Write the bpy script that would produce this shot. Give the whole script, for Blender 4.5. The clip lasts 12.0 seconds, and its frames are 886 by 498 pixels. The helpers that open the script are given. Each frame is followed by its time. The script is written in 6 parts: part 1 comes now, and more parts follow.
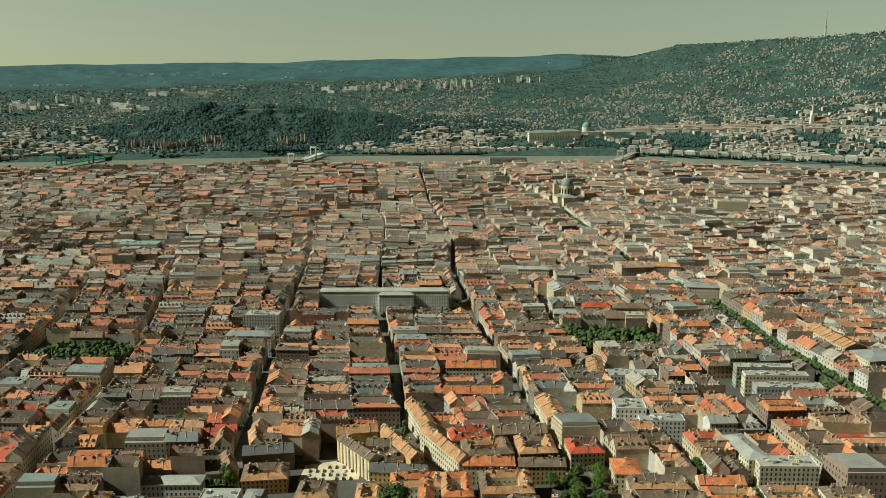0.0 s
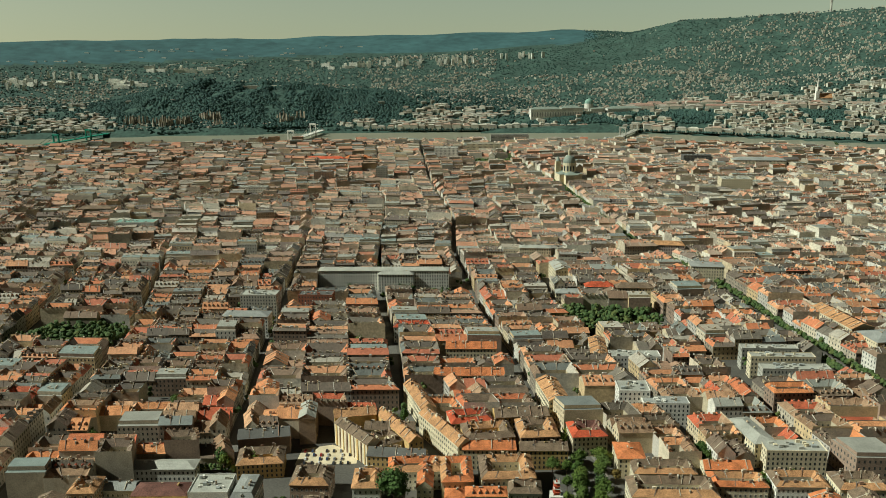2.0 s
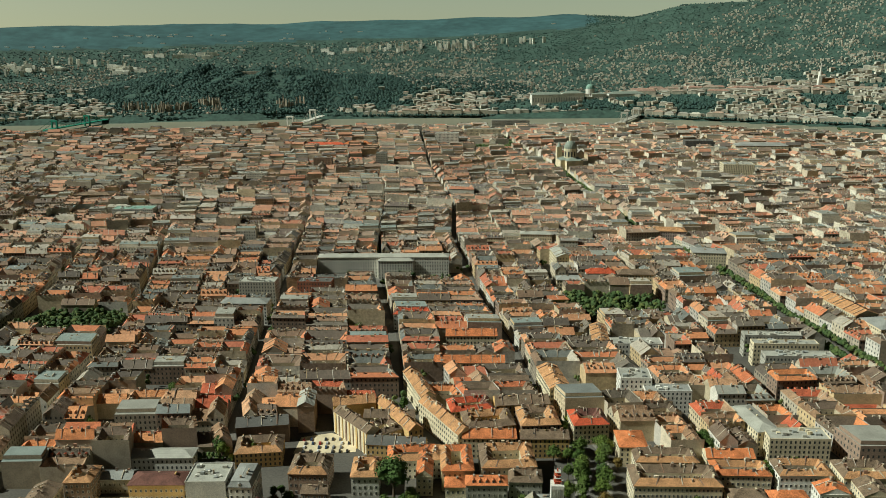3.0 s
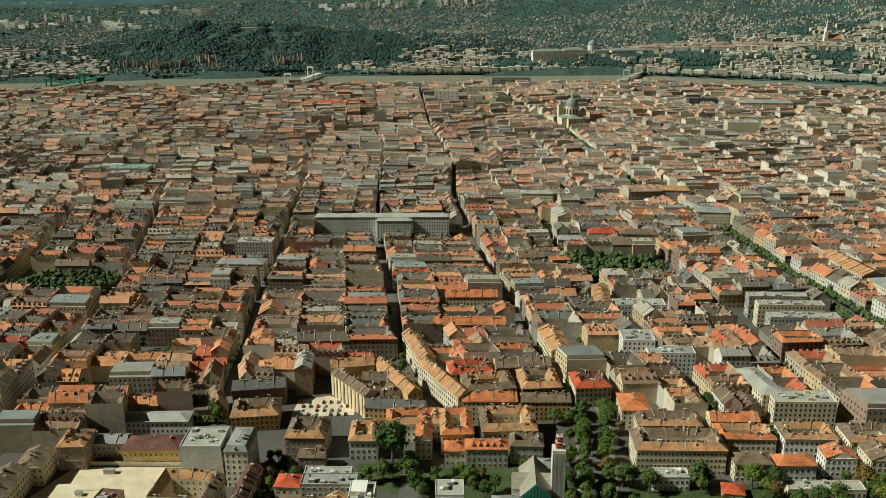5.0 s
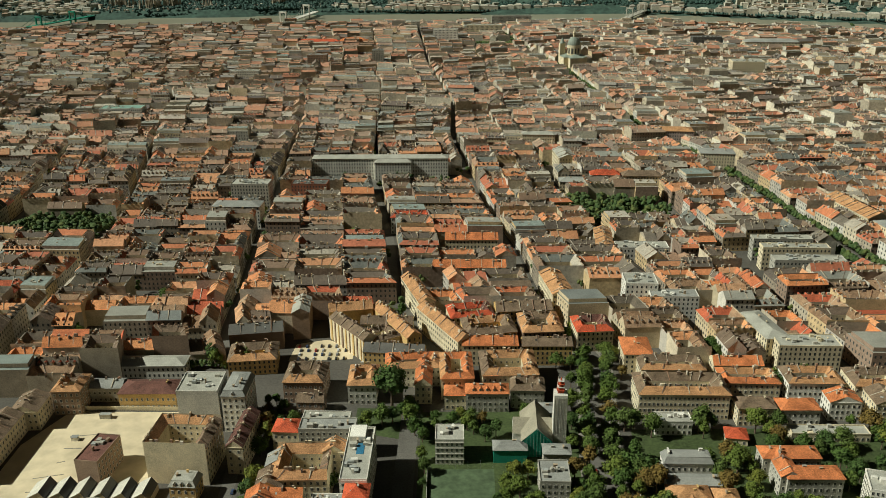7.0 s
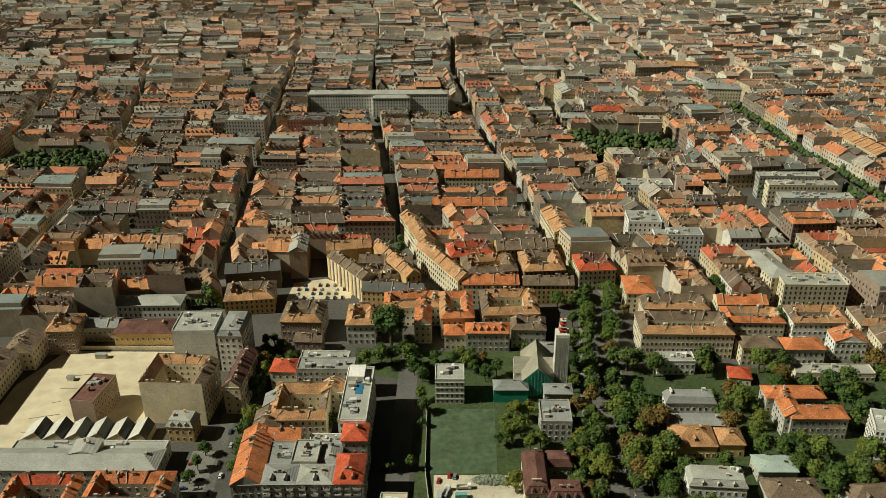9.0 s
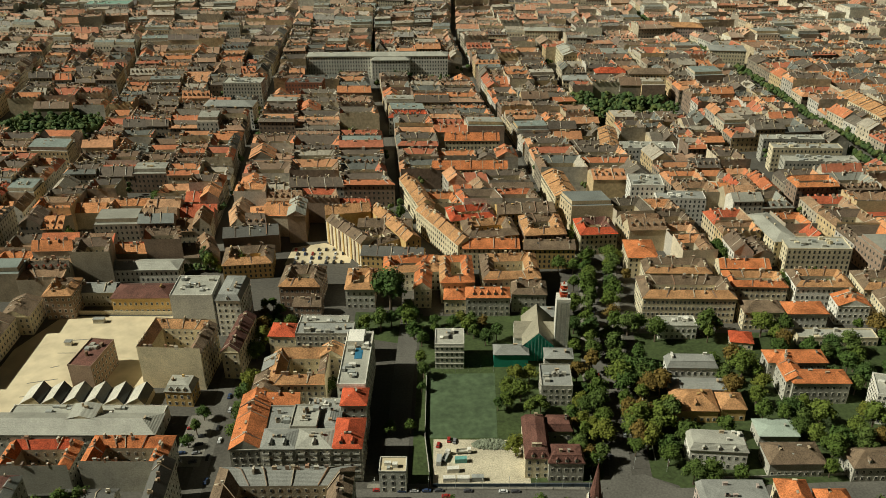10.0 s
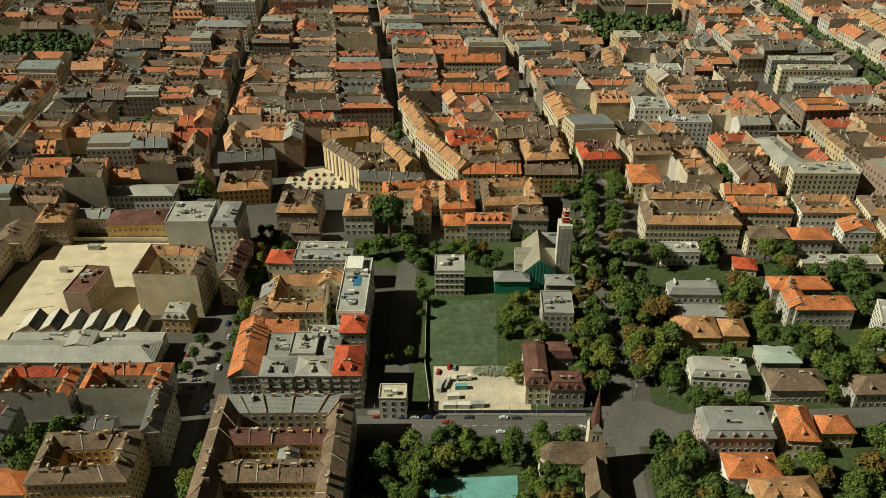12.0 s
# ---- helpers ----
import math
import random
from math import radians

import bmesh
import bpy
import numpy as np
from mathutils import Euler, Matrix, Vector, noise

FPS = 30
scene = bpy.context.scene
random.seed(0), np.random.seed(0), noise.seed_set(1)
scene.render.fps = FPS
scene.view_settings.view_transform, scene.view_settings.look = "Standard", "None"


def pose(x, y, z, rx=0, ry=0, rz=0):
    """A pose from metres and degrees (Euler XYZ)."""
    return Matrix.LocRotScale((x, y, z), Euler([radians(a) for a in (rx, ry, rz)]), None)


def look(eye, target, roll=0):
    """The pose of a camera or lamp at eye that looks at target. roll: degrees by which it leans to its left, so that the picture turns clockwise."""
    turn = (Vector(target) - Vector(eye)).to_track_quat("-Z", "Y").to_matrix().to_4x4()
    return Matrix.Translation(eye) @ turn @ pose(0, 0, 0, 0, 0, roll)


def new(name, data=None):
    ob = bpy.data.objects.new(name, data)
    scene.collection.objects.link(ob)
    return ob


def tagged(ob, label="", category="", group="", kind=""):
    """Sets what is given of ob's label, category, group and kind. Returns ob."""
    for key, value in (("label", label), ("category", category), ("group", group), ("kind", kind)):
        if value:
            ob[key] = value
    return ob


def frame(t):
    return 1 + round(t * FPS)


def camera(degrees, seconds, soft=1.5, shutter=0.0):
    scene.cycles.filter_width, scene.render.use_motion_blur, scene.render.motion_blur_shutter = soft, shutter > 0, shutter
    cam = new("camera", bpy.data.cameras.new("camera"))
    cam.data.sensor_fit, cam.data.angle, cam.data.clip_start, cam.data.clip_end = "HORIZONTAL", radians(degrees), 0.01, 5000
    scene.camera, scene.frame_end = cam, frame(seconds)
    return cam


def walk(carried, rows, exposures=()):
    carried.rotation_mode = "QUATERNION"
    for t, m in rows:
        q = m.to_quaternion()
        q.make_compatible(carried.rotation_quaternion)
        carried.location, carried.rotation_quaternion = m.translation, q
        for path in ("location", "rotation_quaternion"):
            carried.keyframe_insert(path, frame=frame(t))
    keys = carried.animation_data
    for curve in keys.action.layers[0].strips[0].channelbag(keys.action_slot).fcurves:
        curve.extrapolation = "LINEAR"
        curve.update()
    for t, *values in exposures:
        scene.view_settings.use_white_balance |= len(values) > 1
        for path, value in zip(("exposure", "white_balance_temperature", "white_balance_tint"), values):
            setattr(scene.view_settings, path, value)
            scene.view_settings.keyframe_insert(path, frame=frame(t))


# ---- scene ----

cam = camera(55.19, 12.0, soft=0.75)
ROWS = [
    (0.0, 0.00, -0.00, 319.50, 77.378, 0.389, -0.000),
    (0.5, 0.37, 4.59, 319.36, 77.161, 0.376, 0.026),
    (1.0, 0.71, 9.06, 318.70, 76.747, 0.368, 0.055),
    (1.5, 1.04, 13.42, 317.95, 76.322, 0.385, 0.080),
    (2.0, 1.48, 17.65, 317.05, 75.855, 0.425, 0.088),
    (2.5, 1.91, 21.71, 316.18, 75.411, 0.457, 0.112),
    (3.0, 2.22, 25.58, 315.28, 74.923, 0.485, 0.124),
    (5.0, 2.61, 41.45, 311.34, 72.170, 0.523, 0.114),
    (5.5, 2.57, 44.99, 310.30, 71.362, 0.510, 0.088),
    (6.0, 2.27, 48.41, 308.83, 70.344, 0.531, 0.050),
    (6.5, 2.04, 51.75, 307.52, 69.368, 0.535, 0.017),
    (7.0, 1.83, 54.91, 305.99, 68.322, 0.526, 0.026),
    (9.0, 1.35, 66.48, 300.29, 64.186, 0.525, -0.038),
    (9.5, 1.61, 69.01, 298.93, 63.116, 0.546, -0.022),
    (10.0, 1.80, 71.28, 297.11, 61.821, 0.571, -0.018),
    (10.5, 1.86, 73.42, 295.74, 60.557, 0.575, -0.013),
    (11.0, 1.66, 75.54, 294.29, 59.202, 0.586, -0.027),
    (11.5, 1.44, 77.57, 293.26, 57.939, 0.598, -0.065),
    (12.0, 1.35, 79.44, 292.74, 56.769, 0.582, -0.088),
]
walk(cam, [(t, pose(x, y, z, rx, ry, rz)) for t, x, y, z, rx, ry, rz in ROWS],
     exposures=[(0.0, 0.30, 5450, -6), (6.0, 0.17, 5610, -2), (12.0, 0.09, 6050, -1)])

# ---------------------------------------------------------------- light
SUN_EL, SUN_DIR = 42.0, Vector((-0.992, -0.12, 0)).normalized()
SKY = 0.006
world = bpy.data.worlds.new("sky")
scene.world = world
world.use_nodes = True
wn = world.node_tree
sky = wn.nodes.new("ShaderNodeTexSky")
sky.sky_type, sky.sun_disc = "NISHITA", False
sky.sun_elevation = radians(SUN_EL)
sky.sun_rotation = math.atan2(SUN_DIR.x, SUN_DIR.y)
sky.air_density, sky.dust_density, sky.ozone_density = 1.0, 2.0, 1.0
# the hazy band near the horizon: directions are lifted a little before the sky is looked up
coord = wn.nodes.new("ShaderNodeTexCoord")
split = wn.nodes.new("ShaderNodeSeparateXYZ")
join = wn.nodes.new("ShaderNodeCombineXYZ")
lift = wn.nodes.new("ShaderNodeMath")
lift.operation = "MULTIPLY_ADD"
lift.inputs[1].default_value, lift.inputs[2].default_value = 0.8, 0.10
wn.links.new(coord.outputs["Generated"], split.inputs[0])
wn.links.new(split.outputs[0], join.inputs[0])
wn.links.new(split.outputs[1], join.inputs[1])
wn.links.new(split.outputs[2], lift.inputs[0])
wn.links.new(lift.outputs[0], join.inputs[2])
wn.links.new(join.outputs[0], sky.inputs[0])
tint = wn.nodes.new("ShaderNodeMix")
tint.data_type, tint.blend_type = "RGBA", "MULTIPLY"
tint.inputs[0].default_value = 1.0
for socket in tint.inputs:
    if socket.type == "RGBA" and socket.name == "A":
        wn.links.new(sky.outputs[0], socket)
    elif socket.type == "RGBA":
        socket.default_value = (1.42, 1.04, 0.58, 1)
for socket in tint.outputs:
    if socket.type == "RGBA":
        wn.links.new(socket, wn.nodes["Background"].inputs[0])
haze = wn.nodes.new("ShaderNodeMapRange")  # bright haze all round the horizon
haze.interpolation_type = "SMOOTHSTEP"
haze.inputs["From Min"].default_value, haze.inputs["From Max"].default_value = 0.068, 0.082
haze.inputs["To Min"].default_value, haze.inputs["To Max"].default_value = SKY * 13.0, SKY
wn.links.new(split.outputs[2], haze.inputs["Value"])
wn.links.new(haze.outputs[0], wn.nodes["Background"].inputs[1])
sun = new("sun", bpy.data.lights.new("sun", "SUN"))
sun.data.energy, sun.data.angle, sun.data.color = 5.0, radians(0.5), (1.0, 0.9, 0.74)
to_sun = SUN_DIR * math.cos(radians(SUN_EL)) + Vector((0, 0, math.sin(radians(SUN_EL))))
sun.matrix_world = look(to_sun * 900 + Vector((0, 1200, 0)), (0, 1200, 0))

rng = random.Random(7)


# ---------------------------------------------------------------- materials
def mat(name, stops, rough=0.85, scale=0.08, fine=1.6, bump=0.3, rand="object", metal=0.0, rows=0.0, stain=0.35, spread=0.12):
    """stops: colours, one picked per object (or island); noise at two scales darkens and lightens it; rows: tile courses per metre."""
    m = bpy.data.materials.new(name)
    m.use_nodes = True
    nt = m.node_tree
    N, L = nt.nodes, nt.links
    bsdf = N["Principled BSDF"]
    bsdf.inputs["Roughness"].default_value = rough
    bsdf.inputs["Metallic"].default_value = metal
    bsdf.inputs["Specular IOR Level"].default_value = 0.25
    if rand == "object":
        pick = N.new("ShaderNodeObjectInfo").outputs["Random"]
    else:
        pick = N.new("ShaderNodeNewGeometry").outputs["Random Per Island"]
    ramp = N.new("ShaderNodeValToRGB")
    ramp.color_ramp.interpolation = "CONSTANT" if len(stops) > 3 else "LINEAR"
    while len(ramp.color_ramp.elements) < len(stops):
        ramp.color_ramp.elements.new(0.5)
    for i, (e, c) in enumerate(zip(ramp.color_ramp.elements, stops)):
        e.position = i / (len(stops) if len(stops) > 3 else max(1, len(stops) - 1))
        e.color = (*c, 1)
    L.new(pick, ramp.inputs[0])
    co = N.new("ShaderNodeNewGeometry").outputs["Position"]
    big = N.new("ShaderNodeTexNoise")
    big.inputs["Scale"].default_value = scale
    big.inputs["Detail"].default_value = 5
    big.inputs["Roughness"].default_value = 0.65
    small = N.new("ShaderNodeTexNoise")
    small.inputs["Scale"].default_value = fine
    small.inputs["Detail"].default_value = 3
    L.new(co, big.inputs["Vector"])
    L.new(co, small.inputs["Vector"])
    mixn = N.new("ShaderNodeMath")
    mixn.operation = "ADD"
    L.new(big.outputs[0], mixn.inputs[0])
    L.new(small.outputs[0], mixn.inputs[1])
    mr = N.new("ShaderNodeMapRange")
    mr.inputs["From Min"].default_value, mr.inputs["From Max"].default_value = 0.7, 1.3
    mr.inputs["To Min"].default_value, mr.inputs["To Max"].default_value = 1 - stain, 1 + stain * 0.6
    L.new(mixn.outputs[0], mr.inputs[0])
    hsv = N.new("ShaderNodeHueSaturation")
    L.new(ramp.outputs[0], hsv.inputs["Color"])
    L.new(mr.outputs[0], hsv.inputs["Value"])
    last = small.outputs[0]
    if rows:
        wave = N.new("ShaderNodeTexWave")
        wave.bands_direction = "Z"
        wave.inputs["Scale"].default_value = rows
        wave.inputs["Distortion"].default_value = 0.6
        L.new(co, wave.inputs["Vector"])
        add = N.new("ShaderNodeMath")
        add.operation = "ADD"
        L.new(wave.outputs["Fac"], add.inputs[0])
        L.new(small.outputs[0], add.inputs[1])
        last = add.outputs[0]
    L.new(hsv.outputs[0], bsdf.inputs["Base Color"])
    bp = N.new("ShaderNodeBump")
    bp.inputs["Strength"].default_value = bump
    bp.inputs["Distance"].default_value = 0.25
    L.new(last, bp.inputs["Height"])
    L.new(bp.outputs[0], bsdf.inputs["Normal"])
    return m


TILES = [(0.616, 0.237, 0.088), (0.290, 0.180, 0.100), (0.550, 0.182, 0.077), (0.156, 0.117, 0.078), (0.682, 0.319, 0.138), (0.195, 0.140, 0.090),
         (0.506, 0.132, 0.061), (0.133, 0.109, 0.078), (0.638, 0.286, 0.116), (0.370, 0.240, 0.140), (0.172, 0.125, 0.086), (0.572, 0.330, 0.176)]
PLASTER = [(0.55, 0.45, 0.29), (0.44, 0.38, 0.28), (0.58, 0.50, 0.36), (0.31, 0.26, 0.19), (0.56, 0.42, 0.23), (0.46, 0.42, 0.35), (0.62, 0.58, 0.49), (0.29, 0.21, 0.15)]
SHEET = [(0.25, 0.25, 0.21), (0.19, 0.20, 0.18), (0.30, 0.29, 0.24), (0.22, 0.25, 0.22)]
M_TILE = mat("roof_tile", TILES, rows=2.2, bump=0.5, stain=0.55, scale=0.14)
M_TILE_B = mat("roof_tile_patched", TILES[3:] + TILES[:3], rows=2.2, bump=0.5, stain=0.55, scale=0.14)
FAR_TILES = [(0.506, 0.209, 0.088), (0.195, 0.136, 0.090), (0.462, 0.171, 0.077), (0.133, 0.105, 0.078), (0.517, 0.264, 0.132), (0.320, 0.200, 0.125), (0.109, 0.090, 0.070), (0.484, 0.231, 0.110), (0.156, 0.133, 0.101),
             (0.400, 0.140, 0.075), (0.156, 0.125, 0.094), (0.360, 0.320, 0.250), (0.195, 0.129, 0.082), (0.140, 0.144, 0.125)]
M_TILE_FAR = mat("roof_tile_far", FAR_TILES, rand="island", scale=0.05, fine=0.5)
M_FLAT_FAR = mat("flat_roof_far", SHEET + [(0.42, 0.38, 0.30), (0.34, 0.29, 0.22)], rand="island", scale=0.05, fine=0.5)
M_WALL = mat("plaster", PLASTER, scale=0.12, fine=1.2)
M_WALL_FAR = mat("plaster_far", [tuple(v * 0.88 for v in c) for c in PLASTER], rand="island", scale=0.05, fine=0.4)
# pale inner-city plaster and tile, greyed further in place of distance haze
M_WALL_INNER = mat("plaster_inner_city", [(0.520, 0.451, 0.326), (0.440, 0.384, 0.273), (0.620, 0.576, 0.458), (0.340, 0.298, 0.220), (0.520, 0.413, 0.255), (0.470, 0.451, 0.378), (0.600, 0.538, 0.405), (0.310, 0.269, 0.202)], rand="island", scale=0.05, fine=0.4)
M_TILE_INNER = mat("roof_tile_inner_city", [(0.462, 0.237, 0.138), (0.290, 0.200, 0.140), (0.400, 0.200, 0.120), (0.156, 0.125, 0.101), (0.495, 0.308, 0.198), (0.340, 0.250, 0.180), (0.133, 0.117, 0.101), (0.484, 0.264, 0.165), (0.270, 0.250, 0.215), (0.400, 0.180, 0.105),
                                            (0.400, 0.350, 0.280), (0.310, 0.220, 0.150), (0.179, 0.136, 0.105), (0.370, 0.240, 0.155)], rand="island", scale=0.05, fine=0.5)
M_SHEET = mat("sheet_roof", SHEET, rough=0.55, rows=1.0)
M_COURT = mat("court_plaster", [(0.45, 0.38, 0.25), (0.36, 0.31, 0.22), (0.52, 0.45, 0.31)], scale=0.2)
M_BRICK = mat("chimney_masonry", [(0.35, 0.21, 0.13), (0.50, 0.43, 0.31), (0.26, 0.19, 0.135), (0.42, 0.33, 0.22), (0.20, 0.155, 0.12), (0.56, 0.50, 0.39)], rand="island", scale=0.5)
M_GLASS = mat("window_glass", [(0.035, 0.04, 0.042), (0.07, 0.075, 0.07)], rough=0.12, bump=0.02, stain=0.2)
M_GROUND = mat("city_ground", [(0.09, 0.083, 0.068), (0.09, 0.083, 0.068)], scale=0.02, fine=0.6)
M_ASPHALT = mat("asphalt", [(0.125, 0.117, 0.098), (0.125, 0.117, 0.098)], scale=0.05, fine=0.9)
M_WATER = mat("river_water", [(0.25, 0.24, 0.17), (0.25, 0.24, 0.17)], rough=0.3, scale=0.01, fine=0.2, bump=0.2, stain=0.15)
M_LEAF = mat("foliage", [(0.084, 0.125, 0.020), (0.126, 0.162, 0.025), (0.096, 0.135, 0.019), (0.060, 0.100, 0.022), (0.110, 0.148, 0.023), (0.150, 0.165, 0.024), (0.086, 0.125, 0.022), (0.072, 0.107, 0.020),
                         (0.065, 0.109, 0.020), (0.102, 0.142, 0.030), (0.077, 0.116, 0.018), (0.168, 0.116, 0.026)], scale=0.5, fine=2.6, bump=0.4, stain=0.6)
# hillside and plain tinted teal, the distance haze mixed into their colour
M_WOODS = mat("haze_tinted_hillside", [(0.048, 0.082, 0.062), (0.048, 0.082, 0.062)], scale=0.012, fine=0.09, stain=0.6, bump=0.0)
M_PLAIN = mat("haze_tinted_fields", [(0.048, 0.100, 0.100), (0.048, 0.100, 0.100)], scale=0.006, fine=0.02, stain=0.35, bump=0.0)
M_BARK = mat("bark", [(0.10, 0.075, 0.05), (0.14, 0.1, 0.07)], scale=1.0)


# ---------------------------------------------------------------- mesh helpers
class Geo:
    """Gathers faces and builds one mesh."""

    def __init__(self):
        self.v, self.f, self.s = [], [], []

    def face(self, pts, slot=0):
        n = len(self.v)
        self.v.extend(tuple(p) for p in pts)
        self.f.append(tuple(range(n, n + len(pts))))
        self.s.append(slot)

    def box(self, x, y, z, sx, sy, sz, a=0.0, slot=0, top=1.0):
        """A box standing at z; top shrinks its upper face. Its faces share corners, so it is one island."""
        c, s = math.cos(a), math.sin(a)
        n = len(self.v)
        for k, q in ((0, 1.0), (1, top)):
            for i, j in ((-1, -1), (1, -1), (1, 1), (-1, 1)):
                u, w = i * sx / 2 * q, j * sy / 2 * q
                self.v.append((x + c * u - s * w, y + s * u + c * w, z + sz * k))
        for q in ((3, 2, 1, 0), (4, 5, 6, 7), (0, 1, 5, 4), (1, 2, 6, 5), (2, 3, 7, 6), (3, 0, 4, 7)):
            self.f.append(tuple(n + i for i in q))
            self.s.append(slot)

    def mesh(self, name, *mats):
        me = bpy.data.meshes.new(name)
        me.from_pydata(self.v, [], self.f)
        for m in mats:
            me.materials.append(m)
        if len(mats) > 1:
            me.polygons.foreach_set("material_index", self.s)
        me.update()
        return me


def part(name, geo, mats, parent, label="", kind=""):
    if not geo.f:
        return None
    ob = new(name, geo.mesh(name, *(mats if isinstance(mats, (list, tuple)) else [mats])))
    ob.parent = parent
    return tagged(ob, label, kind=kind)


def inset(q, offs):
    """The corners of the convex quad q moved inwards by one offset a side (side i runs from corner i to i + 1)."""
    lines = []
    for i in range(4):
        (ax, ay), (bx, by) = q[i], q[(i + 1) % 4]
        dx, dy = bx - ax, by - ay
        n = math.hypot(dx, dy) or 1.0
        nx, ny = -dy / n, dx / n
        lines.append((ax + nx * offs[i], ay + ny * offs[i], dx / n, dy / n))
    out = []
    for i in range(4):
        px, py, dx, dy = lines[i - 1]
        qx, qy, ex, ey = lines[i]
        det = dx * ey - dy * ex
        t = ((qx - px) * ey - (qy - py) * ex) / (det or 1e-6)
        out.append((px + dx * t, py + dy * t))
    return out


def wall_windows(geo, a, b, z0, z1, rnd, storey=4.2, step=3.4, w=1.25, hgt=2.1):
    """Windows on the wall from a to b (outside on its right), as shallow boxes set into the face."""
    L = math.hypot(b[0] - a[0], b[1] - a[1])
    n, k = int((L - 1.5) / step), int((z1 - z0 - 0.6) / storey)
    if n < 1 or k < 1:
        return
    dx, dy = (b[0] - a[0]) / L, (b[1] - a[1]) / L
    nx, ny = dy * 0.05, -dx * 0.05
    for j in range(k):
        zb = z0 + 1.2 + j * (z1 - z0 - 0.6) / k
        for i in range(n):
            u = (i + 0.5) * L / n
            p = [(a[0] + dx * (u + s * w / 2) + nx, a[1] + dy * (u + s * w / 2) + ny) for s in (-1, 1)]
            geo.face([(*p[0], zb), (*p[1], zb), (*p[1], zb + hgt), (*p[0], zb + hgt)])


def wing_clutter(wall, roof, e0, e1, r0, r1, i0, i1, ze, zr, zi, rnd, dormers=0.2):
    """Fire walls, chimney rows and small dormers on one wing: outer eave e, ridge r, inner eave i."""
    L = math.hypot(r1[0] - r0[0], r1[1] - r0[1])
    if L < 4:
        return
    mix = lambda p, q, t: (p[0] + (q[0] - p[0]) * t, p[1] + (q[1] - p[1]) * t)
    ang = math.atan2(r1[1] - r0[1], r1[0] - r0[0])
    n = int(L / rnd.uniform(9, 15))
    for k in range(1, n + 1):
        t = (k - rnd.uniform(0.2, 0.8)) / n
        w = 0.22 / L
        up = rnd.uniform(0.4, 1.1)
        for u in (t - w, t + w):
            a, b, c = mix(e0, e1, u), mix(r0, r1, u), mix(i0, i1, u)
            f = [(*a, ze - 0.3), (*b, zr - 0.3), (*c, zi - 0.3), (*c, zi + up * 0.7), (*b, zr + up), (*a, ze + up * 0.7)]
            wall.face(f if u < t else f[::-1])
        pts = [(e0, e1, ze), (r0, r1, zr), (i0, i1, zi)]
        for (p, q, zp), (g, h, zg) in zip(pts, pts[1:]):
            kp, kg = (up if zp == zr else up * 0.7), (up if zg == zr else up * 0.7)
            wall.face([(*mix(p, q, t - w), zp + kp), (*mix(p, q, t + w), zp + kp), (*mix(g, h, t + w), zg + kg), (*mix(g, h, t - w), zg + kg)])
    for k in range(int(L / rnd.uniform(4.5, 8))):
        t, f = rnd.uniform(0.08, 0.92), rnd.choice((0.0, 0.12, 0.25, -0.12, -0.3))
        base = mix(r0, r1, t)
        side = mix(i0, i1, t) if f > 0 else mix(e0, e1, t)
        zs = zi if f > 0 else ze
        p = mix(base, side, abs(f))
        z = zr + (zs - zr) * abs(f)
        wall.box(p[0], p[1], z - 0.8, rnd.uniform(0.8, 2.6), rnd.uniform(0.6, 0.9), rnd.uniform(1.9, 3.2), ang + (0 if rnd.random() < 0.6 else math.pi / 2))
    if L > 9 and rnd.random() < dormers:
        m = int(L / 4.5)
        for k in range(m):
            t = (k + 0.5) / m
            b, e = mix(r0, r1, t), mix(e0, e1, t)
            p = mix(b, e, 0.55)
            z = zr + (ze - zr) * 0.55
            wall.box(p[0], p[1], z - 0.6, 1.5, 2.2, 1.7, ang)
            c, s = math.cos(ang), math.sin(ang)
            ridge = [(p[0] + (-s) * v, p[1] + c * v, z + 1.9) for v in (-1.5, 1.5)]
            for sg in (-1, 1):
                eave = [(p[0] + c * sg * 1.0 + (-s) * v, p[1] + s * sg * 1.0 + c * v, z + 1.05) for v in (-1.5, 1.5)]
                roof.face([eave[0], eave[1], ridge[1], ridge[0]] if sg < 0 else [eave[1], eave[0], ridge[0], ridge[1]])


def ring_clutter(wall, roof, q, h, sides, depth, pitch, rnd, dormers=0.2):
    ridge = [depth * 0.5 if s == "s" else 0.6 for s in sides]
    deep = [depth if s == "s" else depth * 0.62 for s in sides]
    r, i = inset(q, ridge), inset(q, deep)
    for k in range(4):
        j = (k + 1) % 4
        if sides[k] == "s" or rnd.random() < 0.6:
            wing_clutter(wall, roof, q[k], q[j], r[k], r[j], i[k], i[j], h if sides[k] == "s" else h + depth * 0.5 * pitch, h + depth * 0.5 * pitch, h - 1.0, rnd, dormers)


def gable_clutter(wall, roof, q, h, rise, along, rnd, dormers=0.2):
    if along:
        q = q[1:] + q[:1]
    mid = lambda a, b: ((a[0] + b[0]) / 2, (a[1] + b[1]) / 2)
    wing_clutter(wall, roof, q[0], q[1], mid(q[0], q[3]), mid(q[1], q[2]), q[3], q[2], h, h + rise, h, rnd, dormers)


